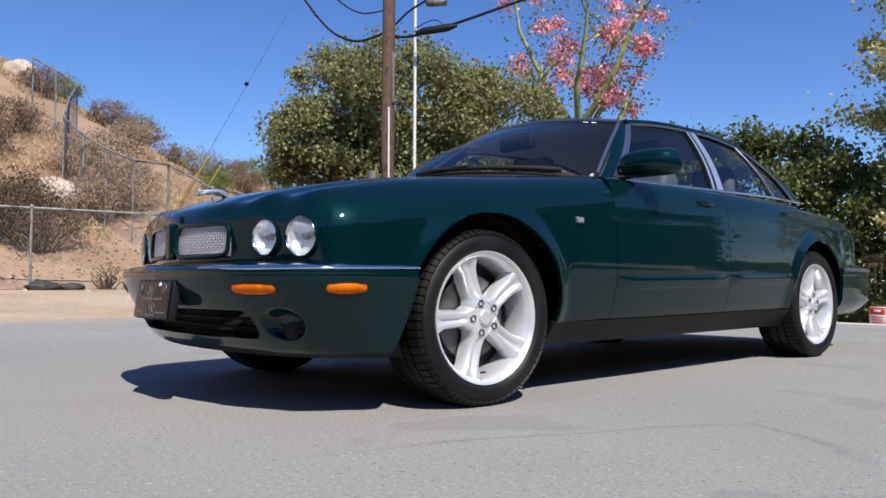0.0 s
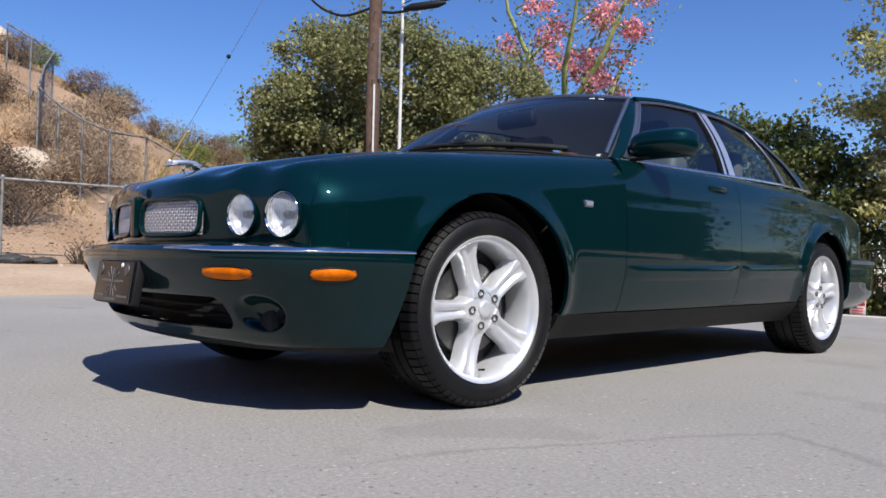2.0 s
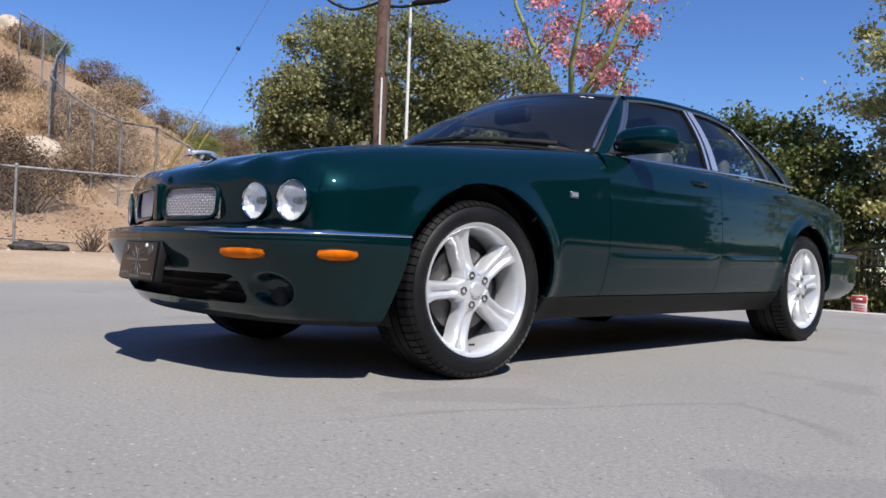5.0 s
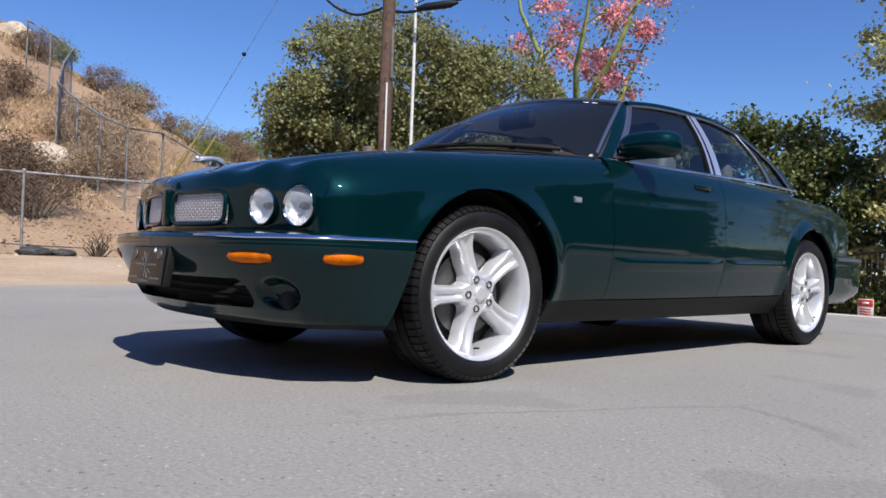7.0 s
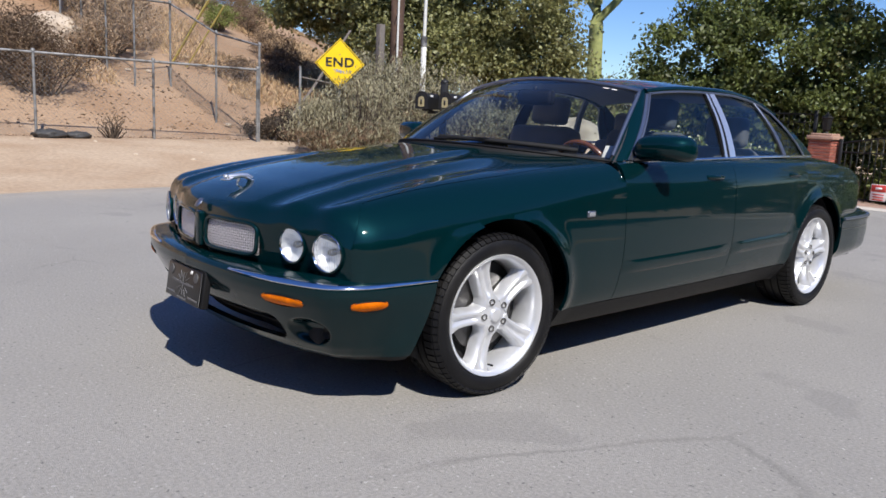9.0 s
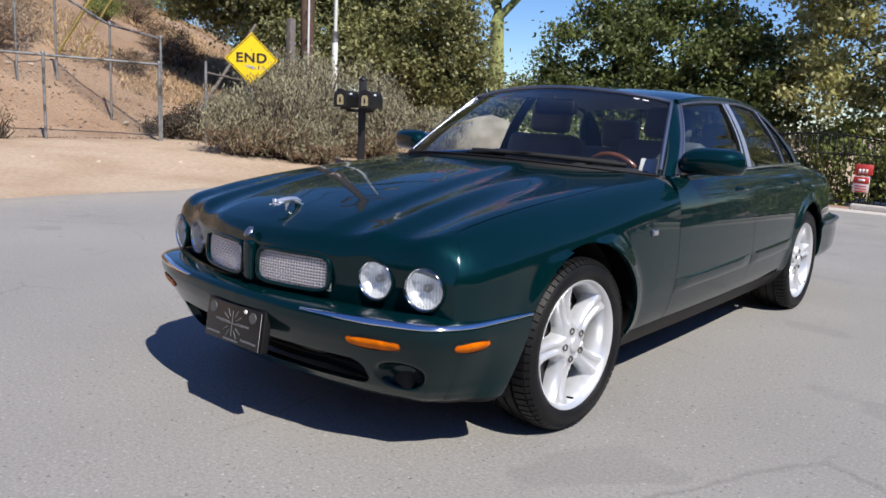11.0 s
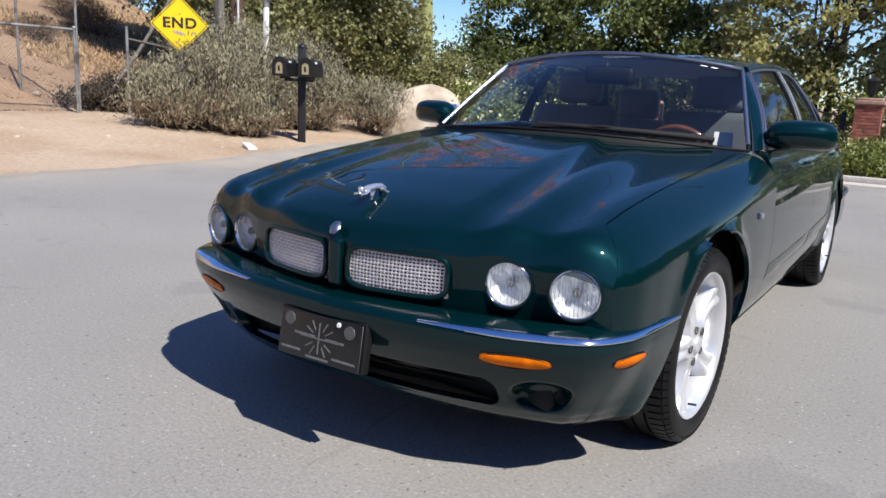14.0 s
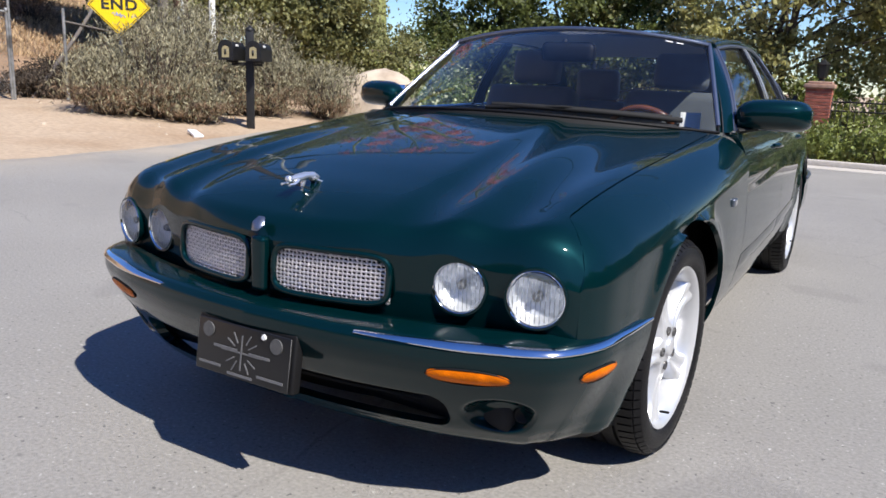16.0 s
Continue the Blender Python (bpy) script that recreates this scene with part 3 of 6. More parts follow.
def build_flanks():
    for side in (1, -1):
        for name, y0, y1, n in (("front_door", 0.7435, 1.7245, 30), ("rear_door", 1.7280, 2.634, 30)):
            door = grid_bm(lambda u, v: side_point(lerp(y0, y1, u), lerp(0.135, 1.0, v), side), n, 44)
            if name == "rear_door":
                cut(door, arch_gap(WHEELBASE), (1, 2))
            door = part(name, folded(door, 0.016), PAINT, car)
            yh = y1 - (0.205 if name == "front_door" else 0.190)
            c = side_point(yh, 0.86, side)
            cup = box_bm((0.012, 0.155, 0.048), (c.x - side * 0.002, yh, 0.842), 0.005)
            part("handle_cup", cup, DARKVOID, door, "dark recessed handle cup")
            grip = tube_bm([(c.x + side * 0.006, yh - 0.075, 0.856), (c.x + side * 0.020, yh - 0.05, 0.856), (c.x + side * 0.021, yh + 0.05, 0.854), (c.x + side * 0.008, yh + 0.075, 0.852)], [0.010, 0.012, 0.012, 0.010], 10)
            part("door_handle", grip, PAINT, door)
            strip = grid_bm(lambda u, v: side_point(lerp(y0 + 0.01, y1 - (0.02 if name == "front_door" else 0.16), u), lerp(0.30, 0.385, v), side) + Vector((side * (0.001 + 0.007 * math.sin(math.pi * v) ** 0.6 * min(1.0, 9 * u, 9 * (1 - u))), 0, 0)), 24, 6)
            part("rub_strip", strip, PAINT, door)
        sill = grid_bm(lambda u, v: side_point(lerp(0.368, 2.54, u), lerp(0.0, 0.128, v), side), 50, 6)
        part("sill", folded(sill, 0.02), BLACK, car, "black satin sill")
        def rear_sheet(u, v, side=side):
            if v < 0.7:
                return clip_wall(u * 0.86, v / 0.7, side, False, 0.24)
            return clip_point(u * 0.86, 0.22 * ((v - 0.7) / 0.3) ** 1.5, side, False)

        rear = cut(grid_bm(rear_sheet, 120, 70), arch_gap(WHEELBASE), (1, 2))
        part("rear_wing", folded(rear, 0.016, (0, 3.0, 0.5)), PAINT, car)
    lid = grid_bm(lambda u, v: clip_point(u, lerp(0.228, 1.0, v), 1, False), 40, 20)
    join(lid, grid_bm(lambda u, v: clip_point(u, lerp(0.228, 1.0, v), -1, False), 40, 20, flip=True))
    join(lid, grid_bm(lambda u, v: Vector((lerp(-0.6, 0.6, u), 4.05 - 0.10 * abs(lerp(-1, 1, u)) ** 2, lerp(0.45, 0.76, v))), 20, 6))
    bmesh.ops.remove_doubles(lid, verts=lid.verts, dist=0.0004)
    part("boot_lid", folded(lid, 0.02, (0, 3.3, 0.6)), PAINT, car)
    for side in (1, -1):
        for y0 in (0.0, WHEELBASE):
            liner = bmesh.new()
            lathe_bm([(side * 0.805, ARCH + 0.006), (side * 0.60, ARCH + 0.012), (side * 0.40, ARCH), (side * 0.40, 0.05)], 36, "X", liner, (radians(-20), radians(200)))
            bmesh.ops.translate(liner, vec=(0, y0, 0.332), verts=liner.verts)
            part("wheel_arch_liner", liner, DARKVOID, car)
    under = box_bm((1.36, 2.0, 0.14), (0, 1.45, 0.26), 0.03)
    box_bm((1.3, 1.3, 0.10), (0, -0.05, 0.30), 0.03, 2, under)
    box_bm((1.2, 1.4, 0.16), (0, 3.2, 0.34), 0.03, 2, under)
    part("underbody", under, DARKVOID, car)
    part("silencer", box_bm((0.30, 0.5, 0.14), (0.42, 3.45, 0.26), 0.05, 3), STEEL, car)


bump_x = curve([(0, 0.866), (0.15, 0.853), (0.28, 0.828), (0.38, 0.762), (0.5, 0.615), (0.7, 0.37), (0.85, 0.18), (1, 0)])
bump_y = curve([(0, -0.340), (0.15, -0.500), (0.28, -0.650), (0.38, -0.750), (0.5, -0.822), (0.7, -0.886), (0.85, -0.908), (1, -0.915)])
bump_in = curve([(0.20, 0.185), (0.212, 0.160), (0.25, 0.120), (0.30, 0.088), (0.36, 0.052), (0.40, 0.030), (0.44, 0.010), (0.48, 0.0), (0.505, 0.006), (0.518, 0.028), (0.526, 0.08)])


def bumper_point(t, z, side, out=0.0):
    """On the front bumper's skin, t from the wheel to the middle."""
    e = 1e-3
    tx, ty = bump_x(min(t + e, 1)) - bump_x(max(t - e, 0)), bump_y(min(t + e, 1)) - bump_y(max(t - e, 0))
    n = math.hypot(tx, ty) or 1.0
    nx, ny = -ty / n, tx / n
    if t > 0.995:
        nx, ny = 0.0, -1.0
    k = out - bump_in(z) * (0.42 + 0.58 * smooth01(t / 0.34))
    k -= 0.040 * smooth01((1.0 - ((bump_x(t) - 0.668) / 0.098) ** 2 - ((z - 0.318) / 0.058) ** 2) / 0.8)
    trail = 0.070 * (max(0.0, 0.52 - z) / 0.3) ** 1.6 * (1 - smooth01(t / 0.22))
    return Vector((side * (bump_x(t) + nx * k), bump_y(t) + ny * k - trail, z))


def slot(cx, cz, hx, hz, p=0.9):
    """Signed distance to a long opening with rounded ends."""
    def signed(x, z):
        r = hz * p
        ax, az = abs(abs(x) - cx) - hx + r, abs(z - cz) - hz + r
        return math.hypot(max(ax, 0.0), max(az, 0.0)) + min(max(ax, az), 0.0) - r
    return signed


def build_front_bumper():
    bumper = bmesh.new()
    for side in (1, -1):
        join(bumper, grid_bm(lambda u, v: bumper_point(u, lerp(0.218, 0.526, v), side), 230, 82, flip=side < 0))
    bmesh.ops.remove_doubles(bumper, verts=bumper.verts, dist=0.0006)
    mid = slot(0.0, 0.312, 0.52, 0.050, 0.8)
    cut(bumper, lambda x, z: mid(x, z), (0, 2))
    bumper = part("front_bumper", folded(bumper, 0.03, (0, 0.1, 0.36), 1.0), PAINT, car)
    valance = bmesh.new()
    for side in (1, -1):
        join(valance, grid_bm(lambda u, v: bumper_point(u, lerp(0.20, 0.2178, v), side, -0.003), 80, 6, flip=side < 0))
    bmesh.ops.remove_doubles(valance, verts=valance.verts, dist=0.0006)
    part("lower_valance", folded(valance, 0.03, (0, 0.1, 0.30), 1.0), BLACK, bumper, "black plastic lower valance")
    intake = bmesh.new()
    join(intake, grid_bm(lambda u, v: Vector((lerp(-0.58, 0.58, u), -0.72 + 0.16 * abs(lerp(-1, 1, u)) ** 2, lerp(0.255, 0.370, v))), 20, 4))
    for z in (0.295, 0.325):
        tube_bm([(x, -0.745 + 0.30 * x * x, z) for x in np.linspace(-0.46, 0.46, 15)], 0.006, 6, intake)
    part("lower_intake", intake, DARKVOID, bumper, "black lower air intake")
    for side in (1, -1):
        lamp = lathe_bm([(0.004, 0.024), (-0.002, 0.023), (-0.005, 0.020), (-0.003, 0.016), (0.003, 0.009), (0.004, 0.0)], 28, "Y")
        bmesh.ops.transform(lamp, matrix=Matrix.Translation(bumper_point(0.415, 0.314, side, 0.004)) @ pose(0, 0, 0, 0, 0, side * 22), verts=lamp.verts)
        part("fog_lamp", lamp, BLACK, bumper, "small black round fog lamp in its scoop")
        blade = grid_bm(lambda u, v: bumper_point(0.735 * u, 0.507 + (v - 0.5) * 0.019 * min(1.0, 0.3 + 2.4 * (1 - u)) * min(1.0, 0.5 + 0.7 * u), side, 0.003 + 0.005 * math.sin(math.pi * v) ** 0.5), 70, 8)
        part("chrome_blade", folded(blade, 0.006, (0, 0.2, 0.45), 1.0), CHROME, bumper, "bright chrome bumper blade")
        for name, t0, t1, z0, h in (("indicator_lamp", 0.445, 0.595, 0.433, 0.018), ("side_marker_lamp", 0.185, 0.310, 0.436, 0.0175)):
            lens = grid_bm(lambda u, v: bumper_point(lerp(t0, t1, u), z0 + h * (2 * v - 1) * (1 - abs(2 * u - 1) ** 5) ** 0.5, side, 0.002 + 0.008 * math.sin(math.pi * v) * math.sin(math.pi * u) ** 0.5), 28, 8)
            part(name, lens, AMBER, bumper, "amber indicator lens")
            rim = [bumper_point(lerp(t0, t1, 0.5 + 0.5 * math.cos(a)), z0 + (h + 0.003) * math.sin(a) * (1 - abs(math.cos(a)) ** 5) ** 0.25, side, 0.0015) for a in np.linspace(0, 2 * math.pi, 40, endpoint=False)]
            part("lamp_gasket", tube_bm(rim, 0.0025, 6, None, True), BLACK, bumper)


def build_plate():
    turn = pose(0, 0, 0, -8, 0, 0)
    at = Vector((0.008, -0.926, 0.392))
    holder = part("plate_holder", box_bm((0.330, 0.030, 0.150), at + Vector((0, 0.022, 0)), 0.006, 2, None, turn), BLACK, car, "black plastic number plate holder")
    part("plate", box_bm((0.312, 0.006, 0.136), at, 0.003, 2, None, turn), PLATE, holder, "black dealer plate with pale grey print")
    marks = bmesh.new()
    m = Matrix.Translation(at) @ turn

    def bar(x, z, w, h, rot=0.0):
        box_bm((w, 0.002, h), m @ Vector((x, -0.0042, z)), 0, 1, marks, turn @ pose(0, 0, 0, 0, rot, 0))

    bar(0, 0.0, 0.0035, 0.09)
    bar(0, 0.0, 0.14, 0.0035)
    for k in range(4):
        for s in (-14, 14):
            a = 45 + 90 * k + s
            bar(0.042 * math.cos(radians(a)), 0.042 * math.sin(radians(a)), 0.030, 0.0032, -a)
    for x, z, w in ((-0.105, -0.046, 0.075), (0.100, -0.047, 0.085), (0.0, -0.058, 0.085), (-0.055, 0.004, 0.08), (0.06, 0.003, 0.07)):
        bar(x, z, w, 0.0065)
    part("print", marks, GREYINK, holder, "pale grey printed bars", smooth=False)
    for x in (-0.118, 0.112):
        disc = lathe_bm([(-0.003, 0.0), (-0.003, 0.019), (0, 0.020)], 24, "Y")
        bmesh.ops.transform(disc, matrix=m @ Matrix.Translation((x, -0.003, 0.040)), verts=disc.verts)
        part("round_mark", disc, DIMGREY, holder, "", False)
    screw = lathe_bm([(-0.004, 0.0), (-0.004, 0.006), (0, 0.008)], 12, "Y")
    bmesh.ops.transform(screw, matrix=m @ Matrix.Translation((0.07, -0.003, 0.055)), verts=screw.verts)
    part("screw", screw, WHITE, holder)


def build_headlamp(x, y, z, r, yaw):
    m = Matrix.Translation((x, y, z)) @ pose(0, 0, 0, 0, 0, yaw)

    def put(name, profile, material, parent, n=40, label=""):
        bm = lathe_bm(profile, n, "Y")
        bmesh.ops.transform(bm, matrix=m, verts=bm.verts)
        return part(name, bm, material, parent, label, name != "reflector")

    shroud = put("headlamp", [(0.030, r - 0.006), (0.012, r + 0.003), (0.001, r + 0.009), (-0.006, r + 0.007), (-0.006, r + 0.003), (0.008, r + 0.002)], PAINT, car, 48, "round headlamp in a body-coloured shroud")
    put("chrome_ring", [(0.0, r + 0.005), (-0.005, r + 0.003), (-0.007, r + 0.001), (-0.005, r - 0.001), (0.0, r - 0.003)], CHROME, shroud, 48)
    put("reflector", [(-0.002, r - 0.002), (0.012, r - 0.006), (0.024, r * 0.72), (0.031, r * 0.50), (0.036, r * 0.25), (0.038, 0.0)], REFLECTOR, shroud, 18)
    put("bulb_shield", [(0.012, 0.0), (0.010, 0.009), (0.02, 0.013), (0.05, 0.011)], STEEL, shroud, 20)
    flutes = bmesh.new()
    for k in range(-5, 6):
        dx = k * r * 0.165
        dz = 0.93 * math.sqrt(max(0.0, (r * 0.97) ** 2 - dx * dx))
        tube_bm([(dx, 0.001 + 0.003 * abs(k) / 5, -dz), (dx, -0.003 + 0.003 * abs(k) / 5, 0.0), (dx, 0.001 + 0.003 * abs(k) / 5, dz)], 0.0011, 4, flutes)
    bmesh.ops.transform(flutes, matrix=m, verts=flutes.verts)
    part("lens_fluting", flutes, LENS, shroud, "upright flutes moulded in the lens").visible_shadow = False
    put("lens", [(-0.011, 0.0), (-0.0102, r * 0.4), (-0.0078, r * 0.8), (-0.004, r - 0.002)], LENS, shroud, 40, "clear glass lens").visible_shadow = False


def build_face():
    for side in (1, -1):
        build_headlamp(side * 0.692, -0.700, 0.608, 0.0650, side * 14)
        build_headlamp(side * 0.511, -0.733, 0.612, 0.0620, side * 10)
        x0, x1, z0, z1 = 0.042, 0.352, 0.548, 0.668

        def on_face(x, z, out):
            y = -0.846 + 0.062 * (x / 0.36) ** 2
            return Vector((side * x, float(y) - out + 0.09 * max(0.0, z - 0.60), z))

        loop = []
        for k in range(48):
            a = 2 * math.pi * k / 48
            c, s = math.cos(a), math.sin(a)
            loop.append(on_face((x0 + x1) / 2 + (x1 - x0) / 2 * math.copysign(abs(c) ** 0.35, c), (z0 + z1) / 2 + (z1 - z0) / 2 * math.copysign(abs(s) ** 0.45, s), 0.005))
        frame_bar = part("grille", tube_bm(loop, 0.0085, 8, None, True), PAINT, car, "oblong grille opening with woven bright mesh")
        back = grid_bm(lambda u, v: on_face(lerp(x0, x1, u), lerp(z0, z1, v), -0.030), 10, 4)
        part("grille_backing", back, DARKVOID, frame_bar)
        wires = bmesh.new()
        for k in range(12):
            z = lerp(z0 + 0.004, z1 - 0.004, k / 11)
            tube_bm([on_face(x, z, 0.0026 * math.cos(i * math.pi + k * math.pi) - 0.006) for i, x in enumerate(np.linspace(x0 + 0.003, x1 - 0.003, 27))], 0.0027, 6, wires)
        for k in range(27):
            x = lerp(x0 + 0.003, x1 - 0.003, k / 26)
            tube_bm([on_face(x, z, -0.006 - 0.0026 * math.cos(i * math.pi + k * math.pi)) for i, z in enumerate(np.linspace(z0 + 0.004, z1 - 0.004, 12))], 0.0024, 6, wires)
        part("grille_mesh", wires, GRILLE, frame_bar, "woven bright wire mesh")
    bm = box_bm((0.045, 0.03, 0.14), (0, -0.851, 0.610), 0.012, 3)
    part("grille_divider", bm, PAINT, car)
    shield = lathe_bm([(-0.006, 0.0), (-0.005, 0.016), (0.0, 0.020)], 6, "Y")
    bmesh.ops.scale(shield, vec=(1, 1, 1.25), verts=shield.verts)
    bmesh.ops.transform(shield, matrix=Matrix.Translation((0, -0.857, 0.712)) @ pose(0, 0, 0, -42, 0, 0), verts=shield.verts)
    part("hood_badge", shield, SATIN, car, "small metal shield badge")
    # bright leaping ornament: body, head, fore and hind limbs, on a small foot
    orn = tube_bm([(0, -0.655, 0.822), (0, -0.685, 0.829), (0, -0.72, 0.832), (0, -0.755, 0.827), (0, -0.785, 0.826)], [0.004, 0.013, 0.012, 0.014, 0.009], 10)
    bmesh.ops.create_icosphere(orn, subdivisions=2, radius=0.011, matrix=Matrix.Translation((0, -0.797, 0.828)))
    for s in (1, -1):
        tube_bm([(0.008 * s, -0.765, 0.823), (0.013 * s, -0.79, 0.812), (0.014 * s, -0.812, 0.812)], [0.007, 0.005, 0.004], 6, orn)
        tube_bm([(0.008 * s, -0.690, 0.822), (0.012 * s, -0.665, 0.808), (0.012 * s, -0.640, 0.806)], [0.008, 0.006, 0.004], 6, orn)
    tube_bm([(0, -0.725, 0.825), (0, -0.735, 0.800), (0, -0.735, 0.776)], [0.008, 0.006, 0.012], 8, orn)
    bmesh.ops.scale(orn, vec=(0.95, 0.84, 0.84), verts=orn.verts)
    bmesh.ops.translate(orn, vec=(0, -0.075, 0.118), verts=orn.verts)
    part("hood_ornament", orn, BRIGHT, car, "bright chrome bonnet ornament")


def rail_point(y):
    z = curve([(1.15, 1.262), (1.4, 1.292), (1.8, 1.308), (2.15, 1.300), (2.4, 1.258), (2.6, 1.180), (2.88, 0.975)])(y)
    x = curve([(1.15, 0.600), (1.5, 0.612), (1.9, 0.615), (2.3, 0.612), (2.6, 0.645), (2.88, 0.755)])(y)
    return Vector((x, y, z))


def belt_point(y):
    return Vector((0.803 - 0.03 * smooth01((y - 2.3) / 0.6), y, 0.928 + 0.028 * smooth01((y - 0.75) / 1.8)))


def cabin_side(side, yb, yt, h, out=0.0):
    """On the side of the cabin, h from the belt to the roof rail, gently curved."""
    b, r = belt_point(yb), rail_point(yt)
    p = b.lerp(r, h)
    bow = 0.022 * math.sin(math.pi * h) + out
    return Vector((side * (p.x + bow), p.y, p.z + 0.4 * out))


def panel(side, b0, b1, t0, t1, h0=0.0, h1=1.0, out=0.0, n=14):
    return grid_bm(lambda u, v: cabin_side(side, lerp(b0, b1, u), lerp(t0, t1, u), lerp(h0, h1, v), out), n, n)


def screen_point(u, v, out=0.0):
    """The windscreen: u across, v from the cowl up."""
    x = 2 * u - 1
    b = Vector((0.762 * x, 0.375 + 0.40 * abs(x) ** 2.2, 0.972 - 0.045 * x * x))
    t = Vector((0.604 * x, 1.085 + 0.10 * x * x, 1.324 - 0.058 * x * x))
    p = b.lerp(t, v)
    return p + Vector((0, -0.4, 0.9)) * (0.030 * math.sin(math.pi * v) * (1 - 0.85 * x ** 4) + out)


def rear_screen_point(u, v, out=0.0):
    x = 2 * u - 1
    b = Vector((0.70 * x, 3.06 - 0.14 * x * x, 0.985 - 0.02 * x * x))
    t = Vector((0.585 * x, 2.56 - 0.08 * x * x, 1.278 - 0.04 * x * x))
    return b.lerp(t, v) + Vector((0, 0.4, 0.9)) * (0.03 * math.sin(math.pi * v) + out)


def build_cabin():
    def roof(u, v):
        y = lerp(1.0, 0.0, v)
        x = 2 * u - 1
        front, back = screen_point(u, 1.0), rear_screen_point(u, 1.0)
        p = front.lerp(back, v)
        rail = rail_point(lerp(1.17, 2.48, v))
        zc = curve([(0, 1.326), (0.25, 1.352), (0.5, 1.360), (0.75, 1.342), (1, 1.282)])(v)
        px = x * (rail.x + 0.004)
        return Vector((px, p.y, lerp(zc, rail.z + 0.006, abs(x) ** 3.0)))

    part("roof", folded(grid_bm(roof, 40, 30), 0.012, (0, 1.8, 1.0)), PAINT, car)
    def lining(u, v):
        p = roof(lerp(0.03, 0.97, u), lerp(0.03, 0.97, v))
        return p - Vector((0, 0, 0.028))

    part("headlining", grid_bm(lining, 20, 16), LINING, car, "pale grey cloth headlining")
    ws = part("windscreen", grid_bm(screen_point, 30, 16), GLASS, car, "clear windscreen glass")
    ws.visible_shadow = False
    rim = [screen_point(u, 0, 0.002) for u in np.linspace(0, 1, 24)] + [screen_point(1, v, 0.002) for v in np.linspace(0.06, 1, 14)]
    rim += [screen_point(u, 1, 0.002) for u in np.linspace(0.96, 0, 24)] + [screen_point(0, v, 0.002) for v in np.linspace(0.94, 0.06, 14)]
    part("windscreen_trim", tube_bm(rim[24:], 0.010, 8), SATIN, car, "satin grey screen surround")
    part("windscreen_seal", tube_bm(rim[:25], 0.006, 8), BLACK, car, "black rubber screen seal")
    for k in (0.80, 0.835):
        part("sticker", grid_bm(lambda u, v: screen_point(lerp(k, k + 0.022, u) + 0.06, lerp(0.93, 0.945, v), 0.003), 2, 1), WHITE, ws)
    rs = part("rear_screen", grid_bm(rear_screen_point, 24, 12), REARGLASS, car, "tinted rear screen glass")
    rs.visible_shadow = False
    for side in (1, -1):
        pillar = grid_bm(lambda u, v: screen_point(1.0 if side > 0 else 0.0, v).lerp(cabin_side(side, 0.845, 1.235, v), u) + Vector((side * 0.006 * math.sin(math.pi * u), 0, 0.003)), 8, 18)
        part("windscreen_pillar", folded(pillar, 0.01, (0, 1.3, 1.0)), PAINT, car)
        part("door_frame", folded(panel(side, 0.845, 0.880, 1.235, 1.262, 0, 1, 0.004), 0.01, (0, 1.5, 1.0)), SATIN, car)
        part("pillar_lining", panel(side, 0.76, 0.900, 1.18, 1.280, 0, 1, -0.022), DASH, car, "dark inner pillar lining")
        for name, b0, b1, t0, t1, glass in (("front_side_window", 0.885, 1.715, 1.265, 1.745, SIDEGLASS), ("rear_side_window", 1.835, 2.42, 1.835, 2.30, TINTED), ("quarter_light", 2.47, 2.74, 2.345, 2.49, TINTED)):
            win = part(name, panel(side, b0, b1, t0, t1, 0.0, 0.945, -0.004), glass, car, "side window glass")
            win.visible_shadow = name == "front_side_window"
        part("centre_pillar", folded(panel(side, 1.715, 1.835, 1.745, 1.835, 0, 0.96, 0.002), 0.01, (0, 1.8, 1.0)), BLACK, car)
        for b, t, w in ((1.722, 1.748, 0.026), (1.772, 1.786, 0.062)):
            part("chrome_strip", panel(side, b, b + w, t, t + w * 0.85, 0.0, 0.95, 0.009, 8), BRIGHT, car, "bright chrome pillar strip")
        part("window_divider", folded(panel(side, 2.42, 2.47, 2.30, 2.345, 0, 0.96, 0.003), 0.01, (0, 2.3, 1.0)), SATIN, car)
        part("rear_pillar", folded(panel(side, 2.74, 2.88, 2.49, 2.56, 0, 1.0, 0.003), 0.01, (0, 2.4, 1.0)), PAINT, car)
        cpost = grid_bm(lambda u, v: cabin_side(side, 2.86, 2.55, v, 0.003).lerp(rear_screen_point(1.0 if side > 0 else 0.0, v), u), 6, 12)
        part("rear_pillar", folded(cpost, 0.01, (0, 2.4, 1.0)), PAINT, car)
        part("roof_rail", tube_bm([cabin_side(side, y, y, 0.985, 0.002) for y in np.linspace(1.22, 2.56, 26)], 0.017, 8), PAINT, car)
        part("rail_trim", tube_bm([cabin_side(side, y, y, 0.945, 0.006) for y in np.linspace(1.25, 2.50, 26)], 0.007, 8), SATIN, car)
        part("belt_trim", tube_bm([cabin_side(side, y, y, 0.0, 0.004) for y in np.linspace(0.82, 2.84, 30)], 0.009, 8), CHROME, car, "bright belt line trim")
        for a in ((0.885, 1.265), (2.42, 2.30), (2.74, 2.49)):
            part("window_trim", tube_bm([cabin_side(side, a[0], a[1], h, 0.005) for h in np.linspace(0.0, 0.95, 10)], 0.006, 6), SATIN, car)
    shelf = grid_bm(lambda u, v: screen_point(u, 0).lerp(Vector((1.3 * u - 0.65, 1.02, 0.90)), v) + Vector((0, 0.01, -0.015)), 20, 10)
